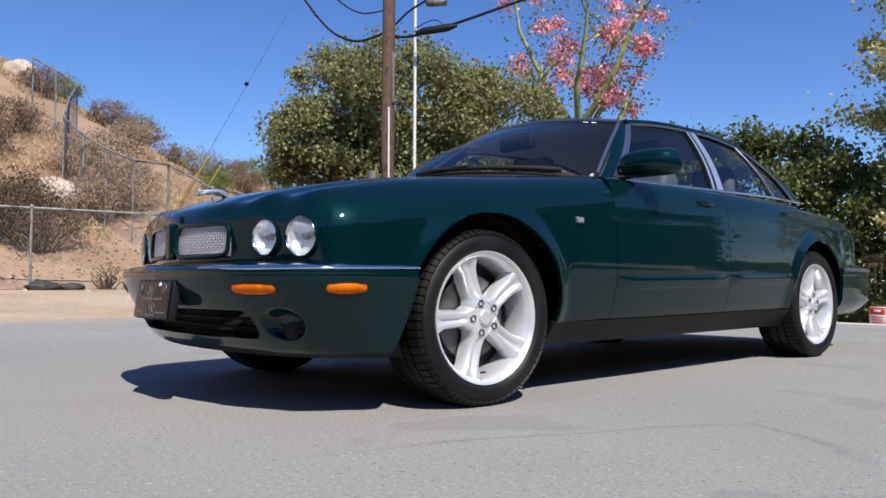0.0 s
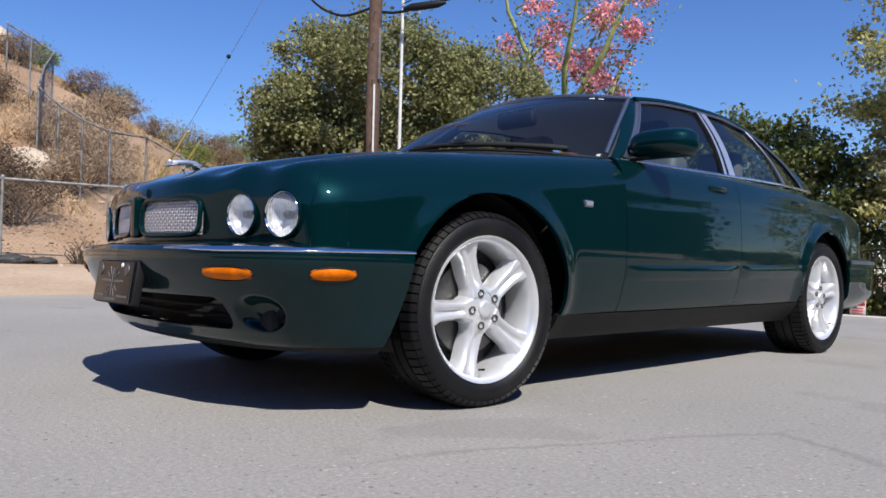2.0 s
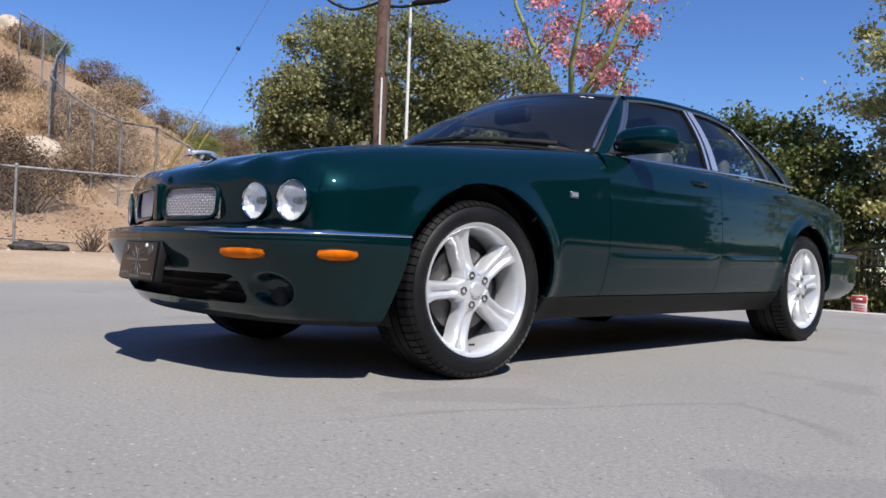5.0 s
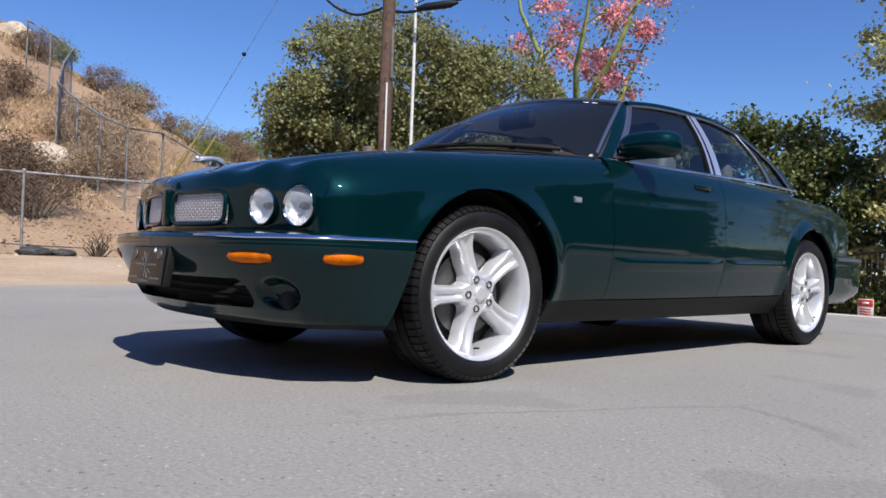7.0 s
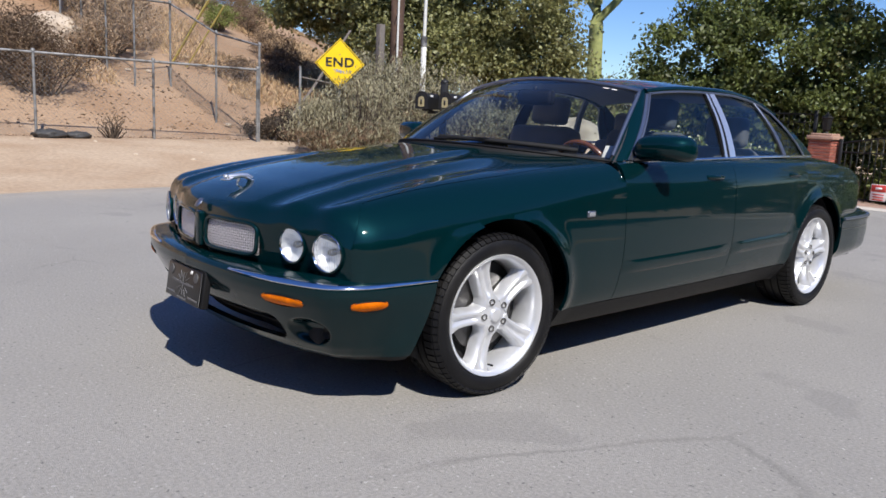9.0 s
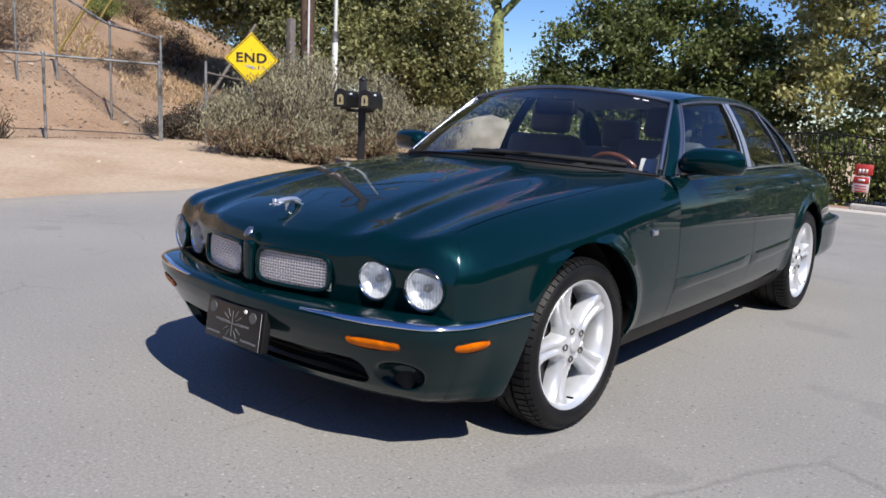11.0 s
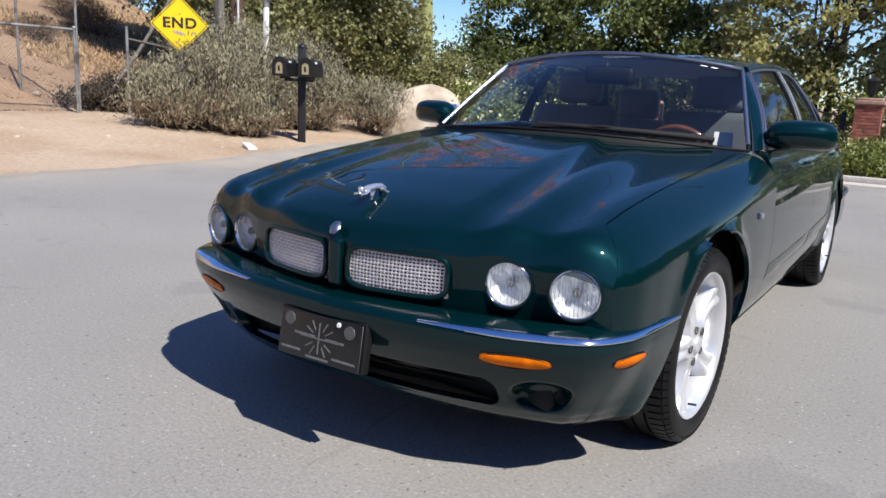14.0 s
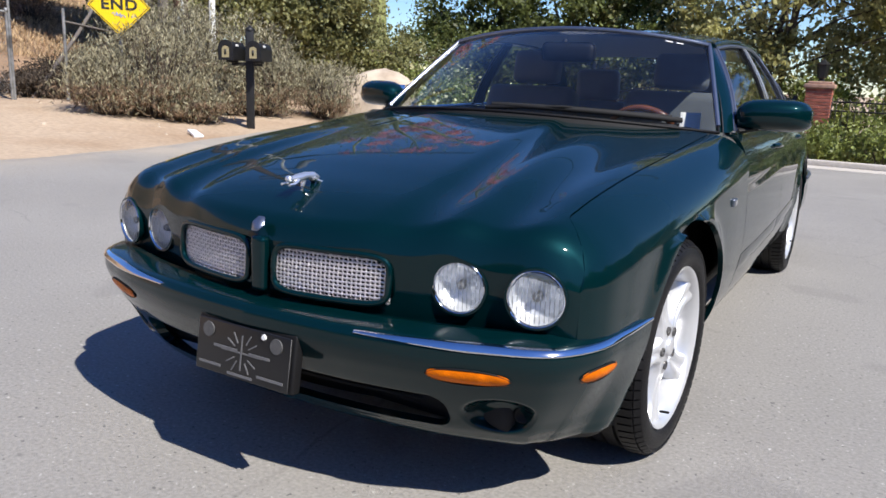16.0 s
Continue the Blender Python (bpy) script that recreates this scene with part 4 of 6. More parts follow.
    part("dashboard", folded(shelf, 0.12, (0, 1.3, 0.4)), DASH, car, "dark dashboard top")
    cowl = grid_bm(lambda u, v: screen_point(u, 0).lerp(Vector((1.5 * (u - 0.5), 0.36 + 0.36 * abs(2 * u - 1) ** 2, 0.945 - 0.02 * abs(2 * u - 1))), v) + Vector((0, -0.005, -0.004)), 20, 3)
    part("cowl_panel", cowl, DARKVOID, car)
    tub = box_bm((1.50, 2.2, 0.5), (0, 1.85, 0.55), 0.05)
    part("cabin_tub", tub, DASH, car)


def seat(x, y, wide=0.50):
    s = part("seat", box_bm((wide, 0.16, 0.54), (x, y, 0.80), 0.06, 4, None, pose(0, 0, 0, -16, 0, 0)), LEATHER, car, "grey leather car seat back")
    part("headrest", box_bm((wide * 0.52, 0.10, 0.17), (x, y + 0.10, 1.165), 0.04, 4, None, pose(0, 0, 0, -10, 0, 0)), LEATHER, s)
    for k in (-0.06, 0.06):
        part("headrest_post", tube_bm([(x + k, y + 0.08, 1.03), (x + k, y + 0.095, 1.12)], 0.006, 6), STEEL, s)


def build_interior():
    for x in (-0.38, 0.39):
        seat(x, 1.56)
    part("rear_bench", box_bm((1.22, 0.16, 0.46), (0, 2.42, 0.76), 0.06, 4, None, pose(0, 0, 0, -20, 0, 0)), LEATHER, car, "grey leather rear bench back")
    for x in (-0.32, 0.40):
        part("rear_headrest", box_bm((0.27, 0.10, 0.19), (x, 2.47, 1.085), 0.045, 4), LEATHER, car)
    ring = [(0.40 + 0.165 * math.cos(a), 1.05 - 0.165 * math.sin(a) * 0.42, 0.850 + 0.165 * math.sin(a) * 0.9) for a in np.linspace(0, 2 * math.pi, 40, endpoint=False)]
    wheel_rim = part("steering_wheel", tube_bm(ring, 0.015, 8, None, True), WOOD, car, "wooden rimmed steering wheel")
    part("wheel_hub", box_bm((0.15, 0.05, 0.12), (0.40, 1.05, 0.858), 0.02, 3), DASH, wheel_rim)
    part("instrument_binnacle", box_bm((0.46, 0.20, 0.075), (0.40, 0.95, 0.895), 0.03, 3, None, pose(0, 0, 0, 8, 0, 0)), DASH, car, "dark hooded instrument binnacle")
    part("rear_view_mirror", box_bm((0.25, 0.045, 0.085), (0.03, 1.05, 1.222), 0.035, 4), BLACK, car, "black interior mirror")
    part("mirror_stalk", tube_bm([(0, 1.05, 1.225), (0, 1.08, 1.275)], 0.012, 8), BLACK, car)
    part("parking_card", box_bm((0.080, 0.003, 0.090), (0.605, 0.985, 0.955), 0.001, 1, None, pose(0, 0, 0, -38, 0, 14)), WHITE, car, "white card on the dashboard")
    for x0, x1 in ((-0.02, 0.62),):
        arm = [screen_point((x0 / 0.762 + 1) / 2, 0.01, 0.010), screen_point((lerp(x0, x1, 0.45) / 0.762 + 1) / 2, 0.035, 0.022), screen_point((x1 / 0.762 + 1) / 2, 0.065, 0.018)]
        w = part("wiper", tube_bm(arm, [0.009, 0.007, 0.005], 6), BLACK, car, "black windscreen wiper")
        blade = [screen_point((lerp(x0 + 0.02, x1 + 0.03, k) / 0.762 + 1) / 2, lerp(0.035, 0.055, k), 0.010) for k in np.linspace(0, 1, 10)]
        part("blade", tube_bm(blade, 0.012, 6), DARKVOID, w)


def build_mirror(side):
    bm = bmesh.new()
    bmesh.ops.create_uvsphere(bm, u_segments=28, v_segments=18, radius=1.0)
    for v in bm.verts:
        x, y, z = v.co
        x = math.copysign(abs(x) ** 0.5, x) * (1 - 0.08 * z)
        z = math.copysign(abs(z) ** 0.62, z)
        y = y * (0.09 if y < 0 else 0.035)
        v.co = Vector((side * (0.918 + 0.136 * x), 0.985 + y + 0.03 * x, 1.000 + 0.062 * z - 0.012 * (x < 0) * x * x))
    shell = part("door_mirror", bm, PAINT, car, "body-coloured door mirror")
    part("mirror_glass", box_bm((0.20, 0.004, 0.09), (side * 0.914, 1.022, 1.000), 0.0015, 1), CHROME, shell, "mirror glass")
    part("mirror_foot", tube_bm([(side * 0.80, 0.90, 0.935), (side * 0.84, 0.93, 0.942), (side * 0.90, 0.97, 0.955)], [0.030, 0.022, 0.022], 10, None, False, 0.5), BLACK, shell)


def build_side_repeater():
    for side in (1, -1):
        c = Vector((side * (side_w(0.49) + 0.005), 0.49, 0.714))
        lamp = part("side_repeater", box_bm((0.012, 0.050, 0.027), c, 0.004, 2), SATIN, car, "small bright side repeater")
        part("repeater_lens", box_bm((0.006, 0.040, 0.018), c + Vector((side * 0.006, 0, 0)), 0.002, 2), REPEATER, lamp)


def build_rear_bumper():
    bx = curve([(0, 0.868), (0.3, 0.855), (0.55, 0.80), (0.75, 0.66), (1, 0)])
    by = curve([(0, 3.26), (0.3, 3.62), (0.55, 3.88), (0.75, 4.04), (1, 4.14)])
    inset = curve([(0.25, 0.10), (0.30, 0.03), (0.40, 0.0), (0.50, 0.0), (0.56, 0.012), (0.575, 0.05)])
    bm = bmesh.new()
    for side in (1, -1):
        join(bm, grid_bm(lambda u, v: Vector((side * (bx(u) - inset(lerp(0.25, 0.575, v)) * (1 - u ** 3)), by(u) - inset(lerp(0.25, 0.575, v)) * u, lerp(0.25, 0.575, v))), 40, 14, flip=side < 0))
    bmesh.ops.remove_doubles(bm, verts=bm.verts, dist=0.0006)
    rb = part("rear_bumper", folded(bm, 0.03, (0, 3.3, 0.4)), PAINT, car)
    for side in (1, -1):
        part("bumper_strip", tube_bm([(side * (bx(u) + 0.002), by(u), 0.545) for u in np.linspace(0.02, 0.8, 30)], 0.012, 8), SATIN, rb, "bright bumper strip")
        lamp = grid_bm(lambda u, v: Vector((side * lerp(0.62, 0.35, u), lerp(4.0, 4.075, u), lerp(0.60, 0.74, v))), 8, 4)
        part("tail_lamp", lamp, REDPAINT, car, "red tail lamp")


def build_wheel():
    """A wheel about the x axis, its face towards +x."""
    hub = empty("wheel")
    tyre = lathe_bm([(-0.110, 0.244), (-0.122, 0.258), (-0.127, 0.279), (-0.122, 0.300), (-0.108, 0.317), (-0.085, 0.3235), (-0.055, 0.326), (-0.053, 0.318), (-0.043, 0.318), (-0.041, 0.327), (-0.006, 0.3275), (-0.004, 0.319), (0.004, 0.319), (0.006, 0.3275),
                     (0.041, 0.327), (0.043, 0.318), (0.053, 0.318), (0.055, 0.326), (0.085, 0.3235), (0.108, 0.317), (0.122, 0.300), (0.128, 0.279), (0.124, 0.259), (0.112, 0.246), (0.100, 0.240)], 96, "X")
    tyre_ob = part("tyre", tyre, RUBBER, hub, "black low-profile tyre")
    blocks = bmesh.new()
    for k in range(68):
        a = 2 * math.pi * k / 68
        for sx in (-1, 1):
            turn = Matrix.Rotation(a + 0.02 * sx, 4, "X")
            for px, w, pr, slope in ((0.081, 0.044, 0.3240, 7), (0.112, 0.020, 0.3125, 34)):
                b = bmesh.new()
                bmesh.ops.create_cube(b, size=1.0)
                bmesh.ops.scale(b, vec=(w, 0.0235, 0.010), verts=b.verts)
                bmesh.ops.rotate(b, matrix=Matrix.Rotation(radians(slope * sx), 3, "Y"), verts=b.verts)
                bmesh.ops.translate(b, vec=(sx * px, 0, pr), verts=b.verts)
                bmesh.ops.transform(b, matrix=turn, verts=b.verts)
                join(blocks, b)
    tagged(part("tread", blocks, RUBBER, tyre_ob, "", False), kind="stuff")
    rim = lathe_bm([(0.100, 0.242), (0.113, 0.249), (0.118, 0.246), (0.115, 0.238), (0.102, 0.229), (0.086, 0.221), (0.02, 0.213), (-0.09, 0.215), (-0.105, 0.235)], 80, "X")
    rim_ob = part("rim", rim, ALLOY, hub, "silver five-spoke alloy rim")
    for k in range(5):
        def spoke_fn(u, v):
            r = lerp(0.050, 0.228, u)
            half = lerp(0.030, 0.040, u) + 0.016 * smooth01((u - 0.72) / 0.28) + 0.020 * smooth01((0.22 - u) / 0.22)
            s = 2 * v - 1
            edge = 1 - smooth01((abs(s) - 0.72) / 0.28)
            groove = 0.013 * (1 - smooth01((abs(s) - 0.10) / 0.30)) * smooth01((u - 0.12) / 0.2) * (1 - 0.6 * smooth01((u - 0.8) / 0.2))
            x = lerp(0.098, 0.101, u) - 0.012 * math.sin(math.pi * u) - 0.032 * (1 - edge) - groove
            return Vector((x, half * s, r))

        bm = grid_bm(spoke_fn, 18, 18)
        bmesh.ops.transform(bm, matrix=Matrix.Rotation(radians(72 * k + 18), 4, "X"), verts=bm.verts)
        folded_bm = bm
        rimv = [e for e in folded_bm.edges if e.is_boundary]
        made = bmesh.ops.extrude_edge_only(folded_bm, edges=rimv)["geom"]
        for v in made:
            if isinstance(v, bmesh.types.BMVert):
                v.co.x -= 0.03
        bmesh.ops.recalc_face_normals(folded_bm, faces=folded_bm.faces)
        part("spoke", folded_bm, ALLOY, rim_ob)
    centre = lathe_bm([(0.05, 0.074), (0.086, 0.070), (0.094, 0.060), (0.096, 0.040), (0.098, 0.030), (0.106, 0.028), (0.108, 0.020), (0.107, 0.0)], 40, "X")
    part("hub_cap", centre, ALLOY, rim_ob)
    for k in range(5):
        a = radians(72 * k + 54)
        nut = lathe_bm([(0.088, 0.0), (0.088, 0.0125), (0.1015, 0.0135), (0.1015, 0.0095), (0.092, 0.009), (0.092, 0.0)], 14, "X")
        bmesh.ops.translate(nut, vec=(0, 0.057 * math.sin(a), 0.057 * math.cos(a)), verts=nut.verts)
        part("wheel_nut", nut, STEEL, rim_ob)
    disc = lathe_bm([(0.00, 0.06), (0.018, 0.06), (0.018, 0.160), (-0.01, 0.160), (-0.01, 0.06)], 48, "X")
    part("brake_disc", disc, STEEL, hub)
    part("brake_backing", lathe_bm([(-0.012, 0.0), (-0.012, 0.211)], 32, "X"), DARKVOID, hub)
    part("valve", tube_bm([(0.10, -0.03, -0.200), (0.128, -0.032, -0.196)], 0.004, 6), BLACK, hub)
    return hub


build_front_end()
build_flanks()
build_front_bumper()
build_plate()
build_face()
build_cabin()
build_interior()
for s in (1, -1):
    build_mirror(s)
build_side_repeater()
build_rear_bumper()
first = build_wheel()
first.parent = car
first.matrix_basis = pose(0.742, 0, 0.326, 2, 0, -2.5)
for m in (pose(0.742, WHEELBASE, 0.326, 47, 0, 0), pose(-0.742, 0, 0.326, 20, 0, 177.5), pose(-0.742, WHEELBASE, 0.326, 60, 0, 180)):
    copy_thing(first, m)


# ---- plants ----
rng = np.random.default_rng(7)


def leaf_sheet(name, places, size, material, parent=None, droop=0.0, slim=0.55, upright=0.0):
    """Many small folded leaves in one mesh, one at each place."""
    n = len(places)
    d = rng.normal(size=(n, 3))
    d[:, 2] = d[:, 2] * (1 - upright) + upright * 2.0 - droop
    d /= np.linalg.norm(d, axis=1)[:, None]
    s = np.cross(d, rng.normal(size=(n, 3)))
    s /= np.linalg.norm(s, axis=1)[:, None]
    up = np.cross(d, s)
    length = (size * rng.uniform(0.6, 1.35, n))[:, None]
    half = length * slim * 0.5
    verts = np.stack([places - d * length / 2, places + s * half + up * half * 0.35, places + d * length / 2, places - s * half + up * half * 0.35], 1).reshape(-1, 3)
    base = np.arange(n)[:, None] * 4
    tris = np.concatenate([base + [0, 1, 2], base + [0, 2, 3]], 1).reshape(-1)
    me = bpy.data.meshes.new(name)
    me.vertices.add(4 * n)
    me.vertices.foreach_set("co", verts.ravel())
    me.loops.add(6 * n)
    me.loops.foreach_set("vertex_index", tris)
    me.polygons.add(2 * n)
    me.polygons.foreach_set("loop_start", np.arange(2 * n) * 3)
    me.update(calc_edges=True)
    me.materials.append(material)
    ob = new(name, me)
    ob.parent = parent
    return ob


def clump_places(lobes, clumps, leaves, spread_r, hollow=0.55):
    """Leaf places gathered in clumps inside ellipsoid lobes ((centre), (radii)); also the clump centres."""
    weight = np.array([a * b * c for _, (a, b, c) in lobes]) ** 0.67
    pick = rng.choice(len(lobes), clumps, p=weight / weight.sum())
    d = rng.normal(size=(clumps, 3))
    d /= np.linalg.norm(d, axis=1)[:, None]
    r = rng.uniform(hollow, 1.0, clumps) ** 0.6
    centre = np.array([lobes[k][0] for k in pick], float) + d * r[:, None] * np.array([lobes[k][1] for k in pick], float)
    own = rng.integers(0, clumps, leaves)
    size = spread_r * rng.uniform(0.5, 1.4, clumps)
    off = rng.normal(size=(leaves, 3)) * size[own][:, None] * np.array([0.6, 0.6, 0.42])
    return centre[own] + off, centre


def tree(at, lobes, leaf, bark, leaves=16000, clumps=190, leaf_size=0.15, spread_r=0.55, trunk_r=0.2, limbs=9, stems=1, lean=0.0, label="", hollow=0.5):
    ob = empty("tree", at, label=label, category="tree", group="trees")
    local = [(tuple(np.subtract(c, at)), r) for c, r in lobes]
    places, centres = clump_places(local, clumps, leaves, spread_r, hollow)
    wood = bmesh.new()
    crown_mid = np.mean([c for c, _ in local], axis=0)
    for k in range(stems):
        root = Vector((0.35 * math.cos(2.4 * k), 0.35 * math.sin(2.4 * k), -0.2)) if stems > 1 else Vector((0, 0, -0.2))
        top = Vector(crown_mid) + Vector((rng.normal() * 0.5 * stems ** 0.5, rng.normal() * 0.5 * stems ** 0.5, 0.3))
        mid = root.lerp(top, 0.5) + Vector((rng.normal() * 0.2 + lean, rng.normal() * 0.2, 0))
        tube_bm([root, root.lerp(mid, 0.5), mid, top], [trunk_r * 1.25, trunk_r, trunk_r * 0.8, trunk_r * 0.4], 10, wood)
        for c in centres[rng.choice(len(centres), limbs, replace=False)]:
            start = root.lerp(top, rng.uniform(0.35, 0.9))
            c = Vector(c)
            knee = start.lerp(c, 0.5) + Vector((0, 0, 0.25 * rng.uniform(0, 1)))
            tube_bm([start, knee, c], [trunk_r * 0.42, trunk_r * 0.26, trunk_r * 0.08], 6, wood)
    part("trunk", wood, bark, ob)
    leaf_sheet("crown", places, leaf_size, leaf, ob, droop=0.3, slim=0.68)
    return ob


def bush(at, radii, leaf, leaves=1500, leaf_size=0.07, stems=12, label="", category="bush", group="", slim=0.4, upright=0.35, clumps=40, flower=None, wood=None, dead=None):
    ob = empty("bush", at, label=label, category=category, group=group)
    a, b, c = radii
    lobes = [((0, 0, c * 0.85), (a * 0.9, b * 0.9, c * 0.75))]
    places, centres = clump_places(lobes, clumps, leaves, 0.30 * min(a, b, c) + 0.05, 0.35)
    places = places[places[:, 2] > 0.02]
    twigs = bmesh.new()
    for p in centres[rng.choice(len(centres), min(stems, len(centres)), replace=False)]:
        root = Vector((p[0] * 0.25, p[1] * 0.25, -0.05))
        tip = Vector(p) * 1.08
        tube_bm([root, root.lerp(tip, 0.5) + Vector((rng.normal() * 0.05, rng.normal() * 0.05, 0.05)), tip], [0.018, 0.011, 0.004], 5, twigs)
    part("stem", twigs, wood or BARK, ob)
    leaf_sheet("foliage", places, leaf_size, leaf, ob, slim=slim, upright=upright)
    if dead:
        low = places[places[:, 2] < 0.95 * c]
        low = low[rng.choice(len(low), int(len(low) * 0.8))] * np.array([1.04, 1.04, 0.75])
        leaf_sheet("dead_foliage", low, leaf_size * 1.5, dead, ob, slim=0.10, upright=0.5)
    if flower:
        pick = places[rng.choice(len(places), len(places) // 6)] * np.array([1.03, 1.03, 1.06])
        leaf_sheet("blossom", pick, leaf_size * 0.8, flower, ob, slim=0.9, upright=0.5)
    return ob


def ground_at(x, y):
    return (x, y, ground_z(x, y) - 0.02)


def rough_rock(name, at, size, label, seed, mat_=None):
    bm = bmesh.new()
    bmesh.ops.create_icosphere(bm, subdivisions=4, radius=1.0)
    for v in bm.verts:
        k = 1 + 0.28 * noise.noise(v.co * 1.3 + Vector((seed, 0, 0))) + 0.07 * noise.noise(v.co * 4.5 + Vector((0, seed, 0)))
        v.co = Vector((v.co.x * size[0], v.co.y * size[1], v.co.z * size[2])) * k
    ob = part(name, bm, mat_ or ROCK)
    ob.location = at
    return tagged(ob, label, "rock")


# dark brown leaves whose colour stands in for shade on the ground
LEAF_SHADE = mat("ground_shade_brush", (0.06, 0.045, 0.032), rough=0.9, island=0.5, vary=0.3, scale=2.0, translucent=0.1)


# ---- trees behind the road ----
tree((-13.6, 11.6, 0.5), [((-12.6, 11.0, 5.2), (2.0, 2.0, 1.9)), ((-14.2, 9.6, 4.6), (1.7, 1.7, 2.0)), ((-14.7, 9.1, 4.0), (1.1, 1.2, 1.2)), ((-11.6, 12.6, 4.2), (2.0, 1.9, 1.9)), ((-11.2, 13.2, 2.9), (1.2, 1.3, 1.6)), ((-13.0, 11.2, 2.8), (2.4, 2.0, 1.4))],
     LEAF_OAK, BARK, 120000, 520, 0.105, 0.40, 0.11, 8, 5, 0, "broad multi-stemmed oak with dark olive leaves behind the pole")
tree((-7.8, 18.9, -0.2), [((-7.4, 18.9, 2.9), (2.4, 1.9, 2.0)), ((-9.5, 18.6, 2.9), (1.6, 1.5, 2.0)), ((-5.8, 19.4, 2.1), (1.8, 1.7, 2.3)), ((-7.5, 18.8, 1.2), (3.0, 1.8, 1.3))],
     LEAF_MID, BARK, 60000, 300, 0.13, 0.42, 0.15, 8, 2, 0, "dense deep-green tree behind the iron gate")
tree((-1.8, 20.0, -0.3), [((-2.2, 19.8, 6.2), (2.6, 2.2, 2.4)), ((-4.6, 19.6, 3.7), (1.9, 1.6, 1.6)), ((-1.2, 19.8, 3.8), (3.0, 2.0, 2.4)), ((0.9, 20.0, 5.6), (2.4, 2.1, 2.6)), ((-3.4, 19.4, 1.9), (2.4, 1.6, 1.3)), ((1.4, 20.4, 2.6), (2.2, 1.8, 1.8)), ((-1.2, 20.2, 8.4), (2.4, 2.0, 1.6))],
     LEAF_SYC, BARK, 78000, 420, 0.135, 0.44, 0.10, 8, 3, 0, "tall sycamore with dry silvery olive leaves behind the gate")
# added past the right edge of view, for the car's paint to mirror
tree((4.6, 20.5, -0.3), [((4.6, 20.4, 4.6), (2.6, 2.2, 2.9)), ((3.6, 20.0, 2.2), (2.2, 1.7, 1.7)), ((6.4, 20.8, 3.2), (2.2, 2.0, 2.2))], LEAF_SYC, BARK, 24000, 170, 0.135, 0.44, 0.10, 8, 2, 0, "tall sycamore with dry silvery olive leaves added beside the fence for reflections")
tree((-11.4, 15.4, 0.1), [((-11.9, 15.2, 1.5), (1.8, 1.6, 1.2)), ((-10.2, 15.9, 1.1), (1.5, 1.5, 1.0)), ((-13.6, 14.4, 2.2), (1.5, 1.5, 1.5))], LEAF_OAK, BARK, 24000, 150, 0.105, 0.40, 0.13, 8, 3, 0, "low dark oak behind the sage bush")


def pink_tree(at):
    ob = empty("tree", at, label="flowering tree with a green trunk and pink blossom", category="tree", group="trees")
    wood, tips = bmesh.new(), []
    tube_bm([(0, 0, -0.3), (0.08, 0, 2.0), (-0.05, 0.05, 4.2), (0.05, 0, 5.6)], [0.30, 0.25, 0.21, 0.17], 12, wood)
    for k in range(6):
        a = 2.4 * k + 0.5
        z0 = 4.3 + 0.26 * k
        reach, rise = rng.uniform(1.6, 3.5), rng.uniform(2.4, 5.2)
        p0 = Vector((0, 0, z0))
        p1 = p0 + Vector((reach * 0.55 * math.cos(a), reach * 0.55 * math.sin(a), rise * 0.38))
        p2 = p0 + Vector((reach * math.cos(a + 0.2), reach * math.sin(a + 0.2), rise))
        tube_bm([p0, p0.lerp(p1, 0.5) + Vector((0, 0, -0.08)), p1, p1.lerp(p2, 0.5) + Vector((rng.normal() * 0.12, rng.normal() * 0.12, 0)), p2], [0.13, 0.11, 0.085, 0.055, 0.02], 8, wood)
        tips += [p1.lerp(p2, q) for q in (0.6, 1.0)]
        for j in range(7):
            s = p1.lerp(p2, rng.uniform(0.0, 0.95))
            e = s + Vector((rng.normal() * 0.75, rng.normal() * 0.75, rng.uniform(-0.2, 0.9)))
            tube_bm([s, s.lerp(e, 0.5) + Vector((0, 0, 0.1)), e], [0.035, 0.022, 0.008], 5, wood)
            tips += [e, s.lerp(e, 0.7)]
    part("trunk", wood, GREENBARK, ob)
    tips = np.array([tuple(t) for t in tips])
    full = rng.choice(len(tips), int(len(tips) * 0.62), replace=False)
    own = rng.choice(full, 4200)
    blossom = tips[own] + rng.normal(size=(4200, 3)) * np.array([0.17, 0.17, 0.12])
    leaf_sheet("blossom", blossom, 0.13, PETAL, ob, slim=0.8)
    own = rng.integers(0, len(tips), 2600)
    greens = tips[own] + rng.normal(size=(2600, 3)) * np.array([0.45, 0.45, 0.35])
    leaf_sheet("crown", greens, 0.12, LEAF_LIGHT, ob)
    return ob


pink_tree((-12.3, 17.4, -0.2))
bush(ground_at(-10.0, 17.0), (1.7, 1.4, 1.35), LEAF_MID, 6000, 0.10, 12, "rounded dark green shrub on the slope", slim=0.6, clumps=90)
bush(ground_at(-12.0, 13.4), (1.8, 1.4, 0.9), LEAF_OAK, 4000, 0.10, 12, "dark olive shrub under the oak", slim=0.6, clumps=70)
for x, y, r, h in ((-6.2, 10.6, 1.1, 0.55), (-5.2, 12.9, 1.2, 0.62), (-7.4, 12.6, 1.2, 0.65)):
    bush(ground_at(x, y), (r, r * 0.9, h), LEAF_LIGHT, 2600, 0.085, 12, "low green shrub dotted with cream flowers", slim=0.6, clumps=60, flower=FLOWER, group="flowering shrubs")
